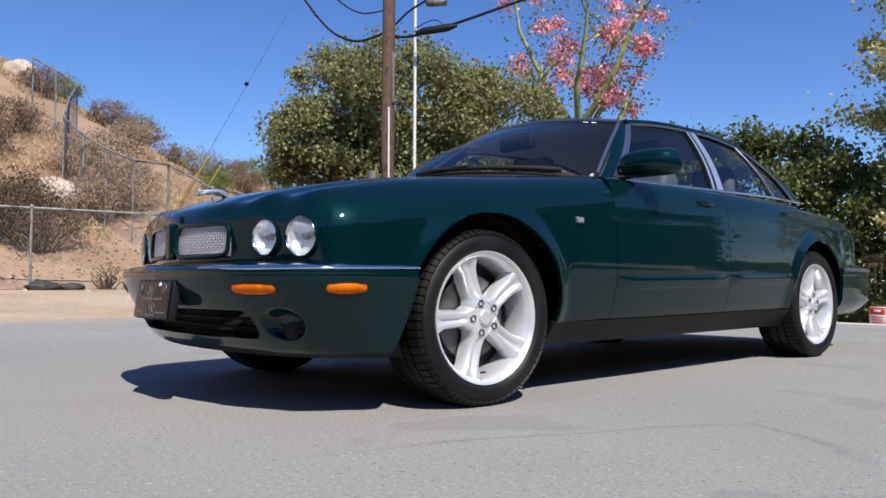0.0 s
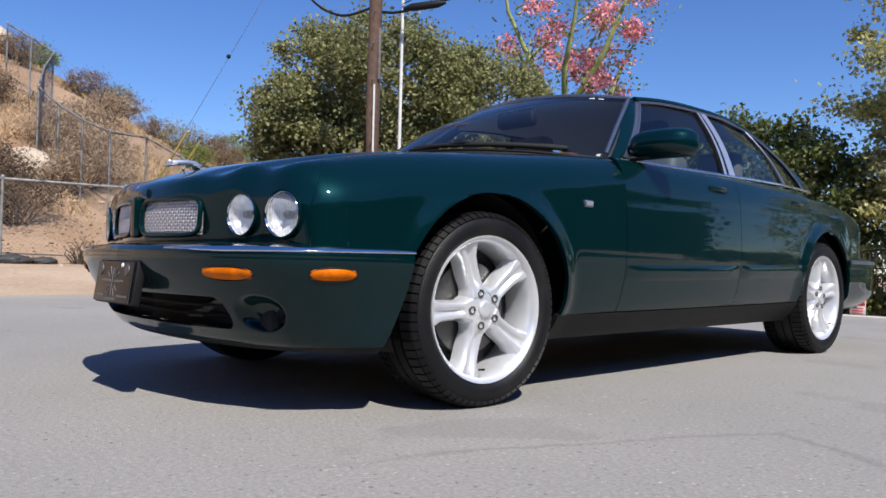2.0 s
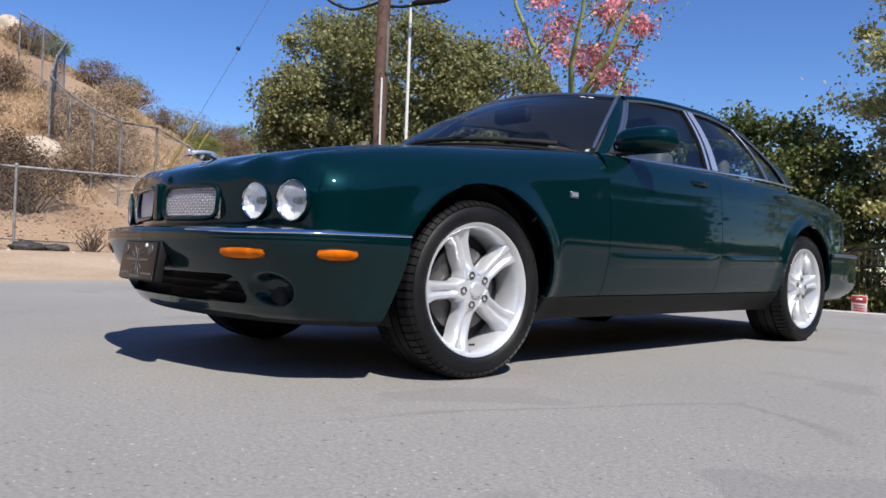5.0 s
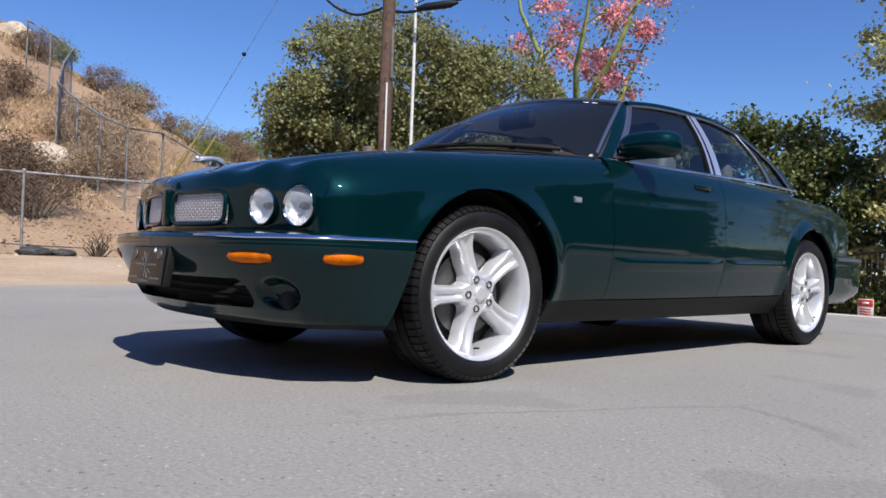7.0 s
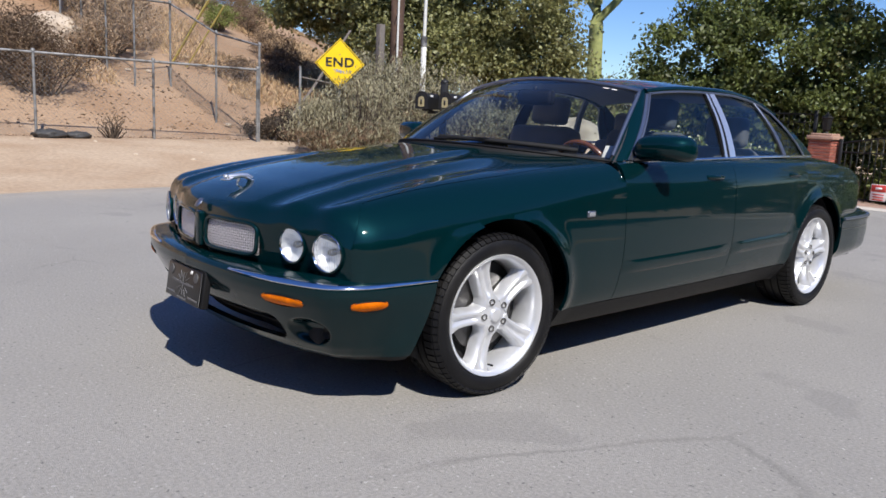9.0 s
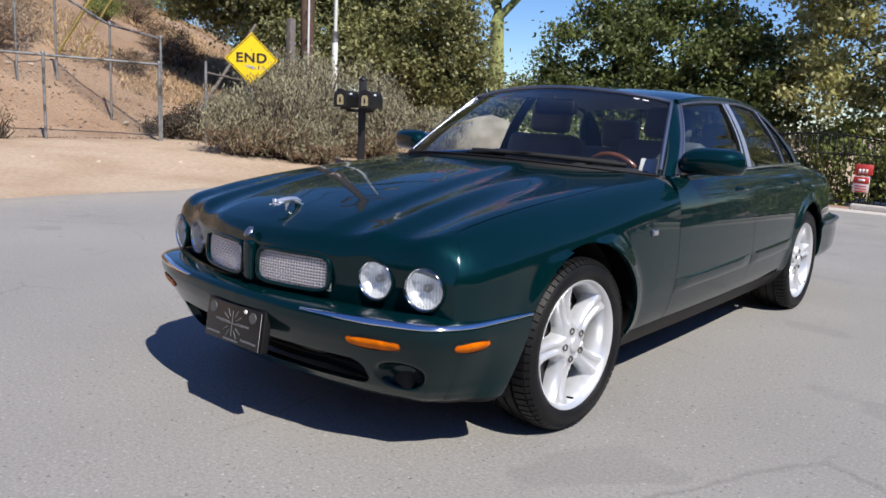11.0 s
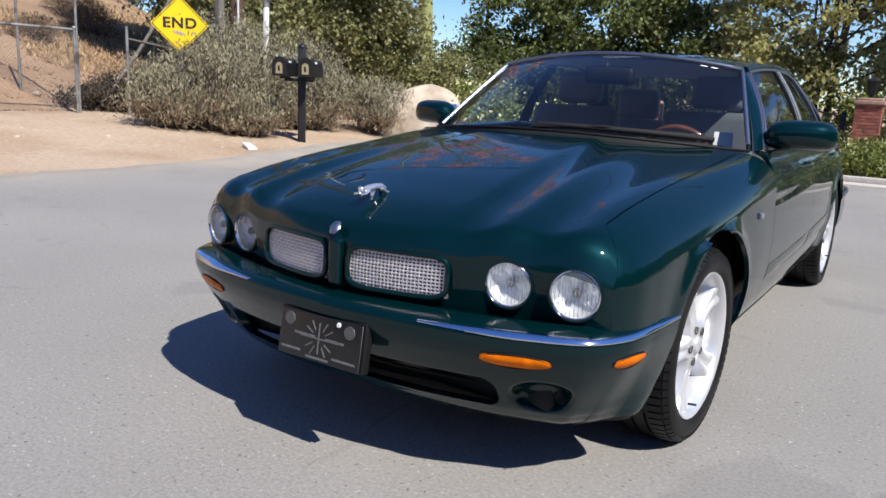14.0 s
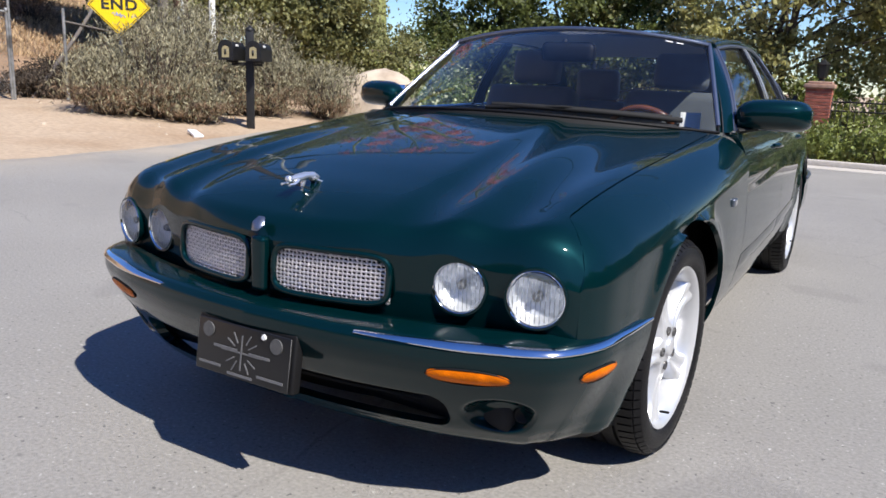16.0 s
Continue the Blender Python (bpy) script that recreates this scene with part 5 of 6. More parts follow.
for x, y, r, h in ((0.2, 14.0, 0.75, 0.44), (1.3, 13.7, 0.8, 0.48), (2.6, 13.9, 0.9, 0.50), (4.0, 13.8, 0.9, 0.50), (-0.3, 15.6, 0.8, 0.55), (0.6, 15.3, 0.9, 0.68), (2.2, 15.4, 1.1, 0.8)):
    bush(ground_at(x, y), (r, r * 0.8, h), LEAF_LIGHT, 1800, 0.09, 10, "low leafy green shrub in the bed beside the drive", slim=0.65, clumps=40, group="bed shrubs")
for k in range(11):
    bush(ground_at(-10.5 + 2.05 * k, 18.9 + 0.3 * (k % 2)), (1.3, 0.9, 0.75 + 0.15 * (k % 3) + (0.35 if k > 3 else 0.0)), LEAF_LIGHT, 4600, 0.11, 10, "green shrub behind the iron fence", slim=0.65, clumps=60, group="fence shrubs")
for x, y, a, b, h in ((-8.5, 5.5, 0.7, 0.7, 0.6), (-8.2, 6.0, 1.0, 0.9, 0.85), (-8.8, 7.2, 1.0, 1.0, 1.08), (-8.5, 8.5, 0.9, 0.9, 1.0), (-9.3, 7.0, 1.0, 0.9, 1.15), (-7.5, 9.2, 0.7, 0.7, 0.62), (-7.6, 6.2, 0.5, 0.5, 0.42), (-8.2, 7.6, 0.5, 0.5, 0.55), (-8.0, 8.1, 0.6, 0.6, 0.7)):
    bush(ground_at(x, y), (a, b, h), LEAF_SAGE, 6000, 0.072, 110, "grey-green sage bush with brown woody stems", slim=0.22, upright=0.72, clumps=95, group="sage bushes", dead=LEAF_BRUSH)
for x, y, r, h, m, txt in ((-13.3, 2.3, 1.0, 0.72, LEAF_DRY, "dark brown dry scrub on the hillside"), (-13.7, 1.2, 1.0, 0.75, LEAF_DRY, "dark brown dry scrub on the hillside"), (-14.2, 1.9, 0.9, 0.7, LEAF_DRY, "dark brown dry scrub on the hillside"),
                           (-15.6, 4.3, 0.9, 0.62, LEAF_TAN, "tan dead brush on the hillside"), (-16.4, 4.9, 1.0, 0.7, LEAF_TAN, "tan dead brush on the hillside"), (-15.2, 3.7, 0.7, 0.5, LEAF_TAN, "tan dead brush on the hillside"), (-17.4, 4.3, 1.0, 0.7, LEAF_TAN, "tan dead brush on the hillside"),
                           (-18.6, 5.2, 0.9, 0.6, LEAF_TAN, "tan dead brush on the hillside"), (-19.4, 1.6, 1.0, 0.7, LEAF_TAN, "tan dead brush on the hillside"), (-17.6, 1.2, 1.0, 0.7, LEAF_TAN, "tan dead brush on the hillside"), (-20.6, 6.4, 0.8, 0.6, LEAF_TAN, "tan dead brush on the hillside"),
                           # clumps added to darken the ground like shade behind the gate post
                           (-11.0, 6.3, 0.7, 0.30, LEAF_SHADE, "low dark brush standing in for shaded ground behind the gate post"), (-11.6, 6.1, 0.6, 0.26, LEAF_SHADE, "low dark brush standing in for shaded ground behind the gate post"), (-11.9, 6.9, 0.8, 0.34, LEAF_SHADE, "low dark brush standing in for shaded ground behind the gate post"), (-10.6, 7.4, 0.9, 0.42, LEAF_SHADE, "low dark brush standing in for shaded ground behind the gate post"), (-11.4, 6.9, 0.9, 0.40, LEAF_SHADE, "low dark brush standing in for shaded ground behind the gate post"), (-12.2, 7.9, 1.0, 0.42, LEAF_SHADE, "low dark brush standing in for shaded ground behind the gate post"),
                           (-22.4, 6.4, 0.75, 0.55, LEAF_BRUSH, "brown dry scrub on the hillside"), (-23.6, 7.9, 0.8, 0.62, LEAF_BRUSH, "brown dry scrub on the hillside"),
                           (-24.4, 8.1, 0.6, 0.85, LEAF_LIGHT, "green shrub on the dry hill crest"), (-24.8, 5.7, 0.7, 0.55, LEAF_LIGHT, "green shrub on the dry hill crest"),
                           (-24.0, 4.8, 0.8, 0.6, LEAF_BRUSH, "brown dry scrub on the hillside"), (-19.9, 3.1, 0.8, 0.6, LEAF_BRUSH, "brown dry scrub on the hillside"),
                           (-18.4, 2.3, 0.8, 0.6, LEAF_BRUSH, "brown dry scrub on the hillside"), (-25.6, 9.8, 0.8, 0.55, LEAF_BRUSH, "brown dry scrub on the hillside"),
                           (-24.9, 10.6, 0.9, 0.7, LEAF_SAGE, "grey-green scrub on the hill crest"), (-24.2, 11.6, 0.9, 0.6, LEAF_BRUSH, "brown dry scrub on the hillside"),
                           (-25.4, 12.9, 1.0, 0.7, LEAF_LIGHT, "green shrub on the dry hill crest"), (-25.5, 14.3, 1.1, 0.7, LEAF_LIGHT, "green shrub on the dry hill crest"),
                           (-25.0, 15.9, 1.1, 0.7, LEAF_SAGE, "grey-green scrub on the hill crest"), (-20.0, 8.9, 0.6, 0.45, LEAF_LIGHT, "yellow-green shrub on the hillside"),
                           (-18.0, 9.6, 0.7, 0.5, LEAF_BRUSH, "brown dry scrub on the hillside"), (-16.2, 9.1, 0.6, 0.5, LEAF_BRUSH, "brown dry scrub on the hillside"),
                           (-21.6, 10.6, 0.8, 0.55, LEAF_BRUSH, "brown dry scrub on the hillside"), (-15.4, 7.2, 0.5, 0.4, LEAF_BRUSH, "brown dry scrub on the hillside")):
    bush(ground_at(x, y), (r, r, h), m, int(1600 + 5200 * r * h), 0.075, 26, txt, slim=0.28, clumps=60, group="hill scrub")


bush(ground_at(-10.9, 2.75), (0.26, 0.26, 0.30), LEAF_BRUSH, 160, 0.05, 22, "small dry weed at the fence foot", slim=0.35, clumps=24)


def build_grass():
    """Dry grass over the hillside, denser in drifts."""
    n = 130000
    x, y = rng.uniform(-28, -12.2, n), rng.uniform(-7, 17, n)
    keep = [noise.noise(Vector((a * 0.28, b * 0.28, 5.0))) + 0.35 * noise.noise(Vector((a * 1.3, b * 1.3, 2.0))) > (-0.12 if a < -13.8 else 0.40) for a, b in zip(x, y)]
    x, y = x[keep], y[keep]
    z = np.array([ground_z(a, b) for a, b in zip(x, y)])
    places = np.stack([x, y, z + 0.09], 1)
    ob = leaf_sheet("dry_grass", places, 0.22, LEAF_STRAW, None, slim=0.09, upright=0.75)
    tagged(ob, "straw-coloured dry grass covering the hillside", "grass", kind="stuff")


build_grass()
rough_rock("boulder", (-7.0, 9.9, 0.30), (1.05, 0.8, 0.80), "large pale boulder half behind the sage bushes", 3.0)
rough_rock("boulder", (-15.6, 3.0, ground_z(-15.6, 3.0) + 0.12), (0.68, 0.68, 0.50), "large pale boulder on the hillside", 8.0)
rough_rock("boulder", (-26.0, 4.6, ground_z(-26, 4.6)), (0.6, 0.6, 0.45), "pale boulder near the hill crest", 5.0)
for k in range(14):
    x, y = rng.uniform(-17, -11.9), rng.uniform(0, 10)
    s = rng.uniform(0.05, 0.16)
    rough_rock("stone", (x, y, ground_z(x, y)), (s, s, s * 0.6), "small pale stone on the slope", float(k))
for k in range(16):
    x, y = rng.uniform(-10.6, -6.4), rng.uniform(-1.0, 6.0)
    s = rng.uniform(0.015, 0.04)
    rough_rock("pebble", (x, y, ground_z(x, y) - 0.02), (s, s, s * 0.6), "small pebble on the dirt verge", float(k))


def build_rubble():
    """Loose clods and chips of stone over the bank and the verge's back edge."""
    n = 5200
    x = -11.2 - 6.5 * rng.uniform(0, 1, n) ** 1.6
    y = rng.uniform(-6, 10, n)
    size = 0.012 + 0.035 * rng.uniform(0, 1, n) ** 3
    z = np.array([ground_z(a, b) for a, b in zip(x, y)]) - 0.015
    corner = np.array([(1, 0, 0.1), (0.2, 1, 0), (-0.9, 0.3, 0.1), (-0.2, -1, 0), (0.1, 0.1, 0.8), (0, 0, -0.5)])
    verts = (np.stack([x, y, z], 1)[:, None] + corner[None] * size[:, None, None] * rng.uniform(0.6, 1.3, (n, 6, 1))).reshape(-1, 3)
    tri = np.array([(0, 1, 4), (1, 2, 4), (2, 3, 4), (3, 0, 4), (1, 0, 5), (2, 1, 5), (3, 2, 5), (0, 3, 5)])
    faces = (tri[None] + 6 * np.arange(n)[:, None, None]).reshape(-1, 3)
    me = bpy.data.meshes.new("rubble")
    me.from_pydata(verts.tolist(), [], faces.tolist())
    me.materials.append(CLOD)
    tagged(new("rubble", me), "loose brown clods and stone chips on the bank", "rubble", kind="stuff")


CLOD = mat("brown_clod", (0.26, 0.18, 0.12), rough=0.95, island=0.45, vary=0.2, scale=20)
build_rubble()

GALVWOOD = mat("grey_timber", (0.15, 0.13, 0.115), rough=0.9, vary=0.25, scale=12, bump=0.4, bump_scale=40)


# ---- chain-link fences ----
def chain_link(name, a, b, height, parent):
    """Diagonal wires filling the bay between two posts, sloping with the ground."""
    a, b = Vector(a), Vector(b)
    n = max(2, int((b - a).length / 0.075))
    rows = max(2, int(height / 0.075))
    bm = bmesh.new()
    for k in range(-rows, n + 1):
        for lean in (1, -1):
            pts = []
            for step in (0, rows):
                i = k + step if lean > 0 else k + rows - step
                pts.append((i / n, step / rows))
            (u0, v0), (u1, v1) = pts
            if u0 == u1:
                continue
            lo, hi = (0 - u0) / (u1 - u0), (1 - u0) / (u1 - u0)
            lo, hi = max(0.0, min(lo, hi)), min(1.0, max(lo, hi))
            if hi <= lo:
                continue
            ends = []
            for q in (lo, hi):
                u, v = lerp(u0, u1, q), lerp(v0, v1, q)
                ends.append(a.lerp(b, u) + Vector((0, 0, 0.04 + v * (height - 0.06))))
            tube_bm(ends, 0.0014, 3, bm)
    return part(name, bm, WIREMESH, parent, "grey chain-link mesh", False)


def fence(posts, height, label, rail=True, base=0.0, tilt=None):
    ob = empty("fence", (0, 0, 0), label=label, category="fence", group="chain-link fences")
    spots = [Vector((x, y, ground_z(x, y) - 0.02)) for x, y in posts]
    for p in spots:
        post = part("post", tube_bm([p - Vector((0, 0, 0.3)), p + Vector((0, 0, height))], 0.022, 10), GALV, ob)
        part("post_cap", lathe_bm([(-0.02, 0.034), (0.015, 0.034), (0.03, 0.018), (0.034, 0.0)], 10, "Z"), GALV, post).location = p + Vector((0, 0, height))
    for a, b in zip(spots, spots[1:]):
        if rail:
            part("top_rail", tube_bm([a + Vector((0, 0, height - 0.03)), b + Vector((0, 0, height - 0.03))], 0.022, 8), GALV, ob)
        chain_link("mesh_panel", a, b, height - 0.04, ob)
    return ob


fence([(-11.7, -5.9), (-11.5, -4.1), (-11.35, -2.2), (-11.2, -0.3), (-11.05, 1.6), (-10.9, 3.45), (-10.65, 5.3)], 1.36, "low galvanised chain-link fence with a top rail beside the road")
fence([(-10.65, 5.34), (-12.4, 5.3), (-14.25, 5.1), (-13.9, 4.2), (-14.7, 3.9), (-15.5, 3.65), (-16.5, 3.5), (-18.0, 4.0), (-19.6, 4.65), (-20.4, 4.3), (-21.2, 3.9)], 1.8, "tall chain-link fence climbing the dry hillside")
post2 = empty("gate_post", (0, 0, 0), label="thin galvanised gate post with a leaning timber brace", category="post")
g = Vector(ground_at(-10.2, 5.95))
part("post", tube_bm([g - Vector((0, 0, 0.2)), g + Vector((0, 0, 1.45))], 0.026, 10), GALV, post2)
part("brace", tube_bm([Vector(ground_at(-11.2, 5.9)) - Vector((0, 0, 0.1)), Vector(ground_at(-11.2, 5.9)) + Vector((0.1, 0.9, 1.1)), Vector(ground_at(-11.2, 5.9)) + Vector((0.2, 1.7, 2.3))], [0.036, 0.034, 0.028], 8), GALVWOOD, post2)
part("cross_rail", tube_bm([g + Vector((0, 0, 1.25)), g + Vector((-0.8, 2.6, 1.05))], 0.020, 8), GALVWOOD, post2)


# ---- END sign, mailboxes, poles ----
def build_end_sign():
    ob = empty("road_sign", (-8.50, 5.70, 0.26), label="yellow diamond END road sign with blue spray paint on it", category="sign")
    face_yaw = 47.0
    m = pose(0, 0, 1.57, 0, 0, face_yaw)

    def put(name, bm, material, label="", smooth=False):
        bmesh.ops.transform(bm, matrix=m, verts=bm.verts)
        return part(name, bm, material, ob, label, smooth)

    side = 0.595
    turn = pose(0, 0, 0, 0, 45, 0)
    put("plate", box_bm((side, 0.004, side), (0, 0, 0), 0, 1, None, turn), YELLOW)
    edge = bmesh.new()
    for k in range(4):
        q = side / 2 - 0.018
        box_bm((2 * q, 0.003, 0.010), (0, 0, 0), 0, 1, edge, Matrix.Rotation(radians(45 + 90 * k), 4, "Y") @ Matrix.Translation((0, -0.0040, q)))
    put("border", edge, SIGNBLACK)
    text = bpy.data.curves.new("lettering", "FONT")
    text.body, text.size, text.align_x, text.align_y, text.extrude, text.offset = "END", 0.208, "CENTER", "CENTER", 0.0015, 0.006
    text.space_character = 1.1
    text.materials.append(SIGNBLACK)
    words = new("lettering", text)
    words.parent = ob
    words.matrix_basis = m @ Matrix.Translation((0, -0.0055, 0.015)) @ pose(0, 0, 0, 90, 0, 0) @ Matrix.Diagonal((1.12, 1, 1, 1))
    words["label"] = "black letters reading END"
    for k in range(3):
        pts = [(-0.10 + 0.02 * i + 0.05 * k, -0.0048, -0.11 - 0.012 * k + 0.03 * math.sin(2.4 * i + k)) for i in range(5)]
        put("spray_mark", tube_bm(pts, 0.008, 6, None, False, 0.9), BLUEINK, "blue sprayed scribble")
    part("post", box_bm((0.045, 0.035, 1.75), (-0.026, 0.024, 0.75), 0.004, 2, None, pose(0, 0, 0, 0, 0, 47)), GALV, ob)
    for z in (1.45, 1.72):
        bolt = lathe_bm([(-0.008, 0.0), (-0.008, 0.010), (0, 0.012)], 10, "Y")
        bmesh.ops.translate(bolt, vec=(0, 0, z - 1.57), verts=bolt.verts)
        put("bolt", bolt, GALV)
    return ob


build_end_sign()


def build_mailbox_post():
    ob = empty("mailbox_stand", ground_at(-6.95, 6.72), label="two black mailboxes on one dark timber post", category="mailbox")
    part("post", box_bm((0.115, 0.115, 1.62), (0, 0, 0.60), 0.006, 2, None, pose(0, 0, 0, 0, 0, 40)), IRON, ob)
    part("post_finial", lathe_bm([(1.41, 0.07), (1.43, 0.075), (1.46, 0.045), (1.49, 0.0)], 12, "Z"), IRON, ob)
    yaw = 24.0
    across = Vector((math.cos(radians(40)), math.sin(radians(40)), 0))
    for off in (-0.23, 0.15):
        m = Matrix.Translation(across * off + Vector((0.07, -0.09, 0.98))) @ pose(0, 0, 0, 0, 0, yaw) @ Matrix.Diagonal((1.38, 1.2, 1.38, 1))
        prof = [(-0.075, 0.0), (-0.075, 0.11)] + [(-0.075 * math.cos(a), 0.11 + 0.08 * math.sin(a)) for a in np.linspace(0.2, math.pi - 0.2, 9)] + [(0.075, 0.11), (0.075, 0.0)]

        def shell(y0, y1, grow):
            bm = bmesh.new()
            front, back = [bm.verts.new((x * grow, y0, z * grow)) for x, z in prof], [bm.verts.new((x * grow, y1, z * grow)) for x, z in prof]
            bm.faces.new(front)
            bm.faces.new(back[::-1])
            for i in range(len(prof)):
                j = (i + 1) % len(prof)
                bm.faces.new((front[i], back[i], back[j], front[j]))
            bmesh.ops.recalc_face_normals(bm, faces=bm.faces)
            bmesh.ops.transform(bm, matrix=m, verts=bm.verts)
            return bm

        box = part("mailbox", shell(-0.21, 0.21, 1.0), IRON, ob, "black metal mailbox with an arched top", False)
        part("door", shell(-0.222, -0.2, 1.07), IRON, box, "", False)
        plaque = bmesh.new()
        pr = [(-0.038, 0.025), (0.038, 0.025)] + [(0.038 * math.cos(a), 0.105 + 0.038 * math.sin(a)) for a in np.linspace(0, math.pi, 8)]
        plaque.faces.new([plaque.verts.new((x, -0.2225, z)) for x, z in pr])
        ext = bmesh.ops.extrude_face_region(plaque, geom=plaque.faces[:])["geom"]
        bmesh.ops.translate(plaque, vec=(0, -0.004, 0), verts=[v for v in ext if isinstance(v, bmesh.types.BMVert)])
        bmesh.ops.recalc_face_normals(plaque, faces=plaque.faces)
        bmesh.ops.transform(plaque, matrix=m, verts=plaque.verts)
        part("plaque", plaque, BRASS, box, "pale tarnished plaque with a dark bar", False)
        part("plaque_bar", box_bm((0.030, 0.003, 0.075), m @ Vector((0, -0.229, 0.080)), 0, 1, None, pose(0, 0, 0, 0, 0, yaw)), SIGNBLACK, box)
        part("flag", box_bm((0.006, 0.10, 0.03), m @ Vector((0.083, -0.10, 0.15)), 0.002, 1, None, pose(0, 0, 0, 0, 0, yaw)), WHITE, box)
        part("handle", box_bm((0.03, 0.015, 0.012), m @ Vector((0, -0.23, 0.155)), 0.003, 1, None, pose(0, 0, 0, 0, 0, yaw)), IRON, box)
        part("bracket", box_bm((0.04, 0.34, 0.030), m @ Vector((0, -0.02, -0.012)), 0.003, 1, None, pose(0, 0, 0, 0, 0, yaw)), IRON, box)
    part("crossbar", box_bm((0.44, 0.06, 0.05), tuple(across * -0.04 + Vector((0, 0, 0.935))), 0.005, 2, None, pose(0, 0, 0, 0, 0, 40)), IRON, ob)
    return ob


BRASS = mat("tarnished_brass", (0.42, 0.36, 0.20), rough=0.5, metal=0.4, vary=0.2, scale=40)
build_mailbox_post()


def build_pole():
    x, y = -9.35, 7.55
    g = ground_z(x, y)
    ob = empty("utility_pole", (x, y, g), label="weathered brown timber utility pole with black cables", category="utility pole")
    part("pole", tube_bm([(0, 0, -0.3), (0.0, 0, 3.0), (0.03, 0.02, 9.5)], [0.15, 0.135, 0.11], 16), POLEWOOD, ob)
    part("conduit", tube_bm([(0.13, -0.08, 0.3), (0.13, -0.08, 3.6)], 0.020, 8), PALEPAINT, ob, "pale plastic conduit strip")
    part("stay_board", box_bm((0.07, 0.05, 1.0), (0.15, 0.0, 4.2), 0.01), GALVWOOD, ob)
    part("number_tag", box_bm((0.11, 0.012, 0.22), (0.10, -0.16, 1.35), 0.003), WHITE, ob, "small white tag with dark bars")
    part("tag_bar", box_bm((0.07, 0.004, 0.03), (0.10, -0.168, 1.38), 0, 1), SIGNBLACK, ob)
    for z in (2.0, 2.5, 3.1, 3.7, 4.4, 5.0):
        part("step_bolt", tube_bm([(0.10, -0.09, z), (0.17, -0.15, z)], 0.009, 6), GALV, ob)
    for z, reach in ((6.35, 1.0), (6.8, 1.3)):
        part("cross_arm", box_bm((reach, 0.09, 0.11), (0.1, 0.0, z), 0.01, 2, None, pose(0, 0, 0, 0, 0, 40)), POLEWOOD, ob)
    part("transformer_can", box_bm((0.42, 0.20, 0.16), (0.75, 0.62, 5.72), 0.04, 3, None, pose(0, 0, 0, 0, 0, 40)), GALV, ob, "grey metal line box")
    part("splice_case", tube_bm([(0.42, 0.36, 5.10), (0.55, 0.47, 5.13), (0.92, 0.79, 5.19), (1.05, 0.90, 5.22)], [0.03, 0.075, 0.075, 0.03], 10), BLACK, ob, "black cable splice case")
    for pts, r in (([(0.05, 0.05, 5.05), (0.5, 0.43, 5.08), (1.8, 1.5, 5.55), (4.5, 3.6, 6.6), (12, 9, 9.0)], 0.028), ([(0, 0, 5.15), (-0.5, -0.55, 4.98), (-1.1, -1.05, 5.6), (-2.2, -1.9, 7.8)], 0.026),
                   ([(0, 0, 5.6), (-0.4, -0.4, 5.55), (-0.8, -0.75, 5.9), (-1.2, -1.1, 6.6)], 0.016), ([(0.1, 0.1, 5.3), (0.3, 0.28, 5.55), (0.55, 0.5, 5.75)], 0.022), ([(0.4, 0.35, 5.2), (0.7, 0.6, 5.35), (0.9, 0.75, 5.2)], 0.010)):
        along = [curve([(i, p[axis]) for i, p in enumerate(pts)]) for axis in range(3)]
        smooth_pts = [tuple(f(q) for f in along) for q in np.linspace(0, len(pts) - 1, 8 * len(pts))]
        part("cable", tube_bm(smooth_pts, r, 6), BLACK, ob, "black overhead cable")
    guy = part("guy_wire", tube_bm([(-7.0, -2.0, 0.9), (0, 0, 9.2)], 0.005, 5), WIREMESH, ob, "thin steel guy wire")
    part("guard", tube_bm([(-6.9, -1.97, 1.02), (-5.05, -1.44, 3.1)], 0.028, 8), YELLOWED, guy, "faded yellow plastic guy guard")
    part("guard", tube_bm([(-6.5, -1.75, 1.0), (-4.9, -1.2, 2.9)], 0.018, 8), YELLOWED, guy, "faded yellow plastic guy guard")
    ball = bmesh.new()
    bmesh.ops.create_icosphere(ball, subdivisions=2, radius=0.05, matrix=Matrix.Translation((-3.85, -1.10, 4.67)))
    part("insulator", ball, BLACK, guy)
    # slim pale pole and a short grey stub beside it
    x2, y2 = -9.25, 8.15
    p2 = empty("slim_pole", (x2, y2, ground_z(x2, y2)), label="slim pale painted metal pole beside the timber pole", category="pole")
    part("shaft", tube_bm([(0, 0, -0.3), (0, 0, 2.1), (0, 0, 2.12), (0.02, 0, 6.5)], [0.055, 0.055, 0.035, 0.03], 10), PALEPAINT, p2)
    part("collar", lathe_bm([(2.0, 0.04), (2.0, 0.062), (2.2, 0.062), (2.2, 0.035)], 12, "Z"), GALV, p2)
    x3, y3 = -9.2, 7.05
    p3 = empty("stub_post", (x3, y3, ground_z(x3, y3)), label="short weathered grey timber post", category="post")
    part("shaft", box_bm((0.12, 0.12, 2.6), (0, 0, 1.0), 0.01), GALVWOOD, p3)


YELLOWED = mat("faded_yellow_plastic", (0.52, 0.42, 0.12), rough=0.6, vary=0.2, scale=8)
build_pole()

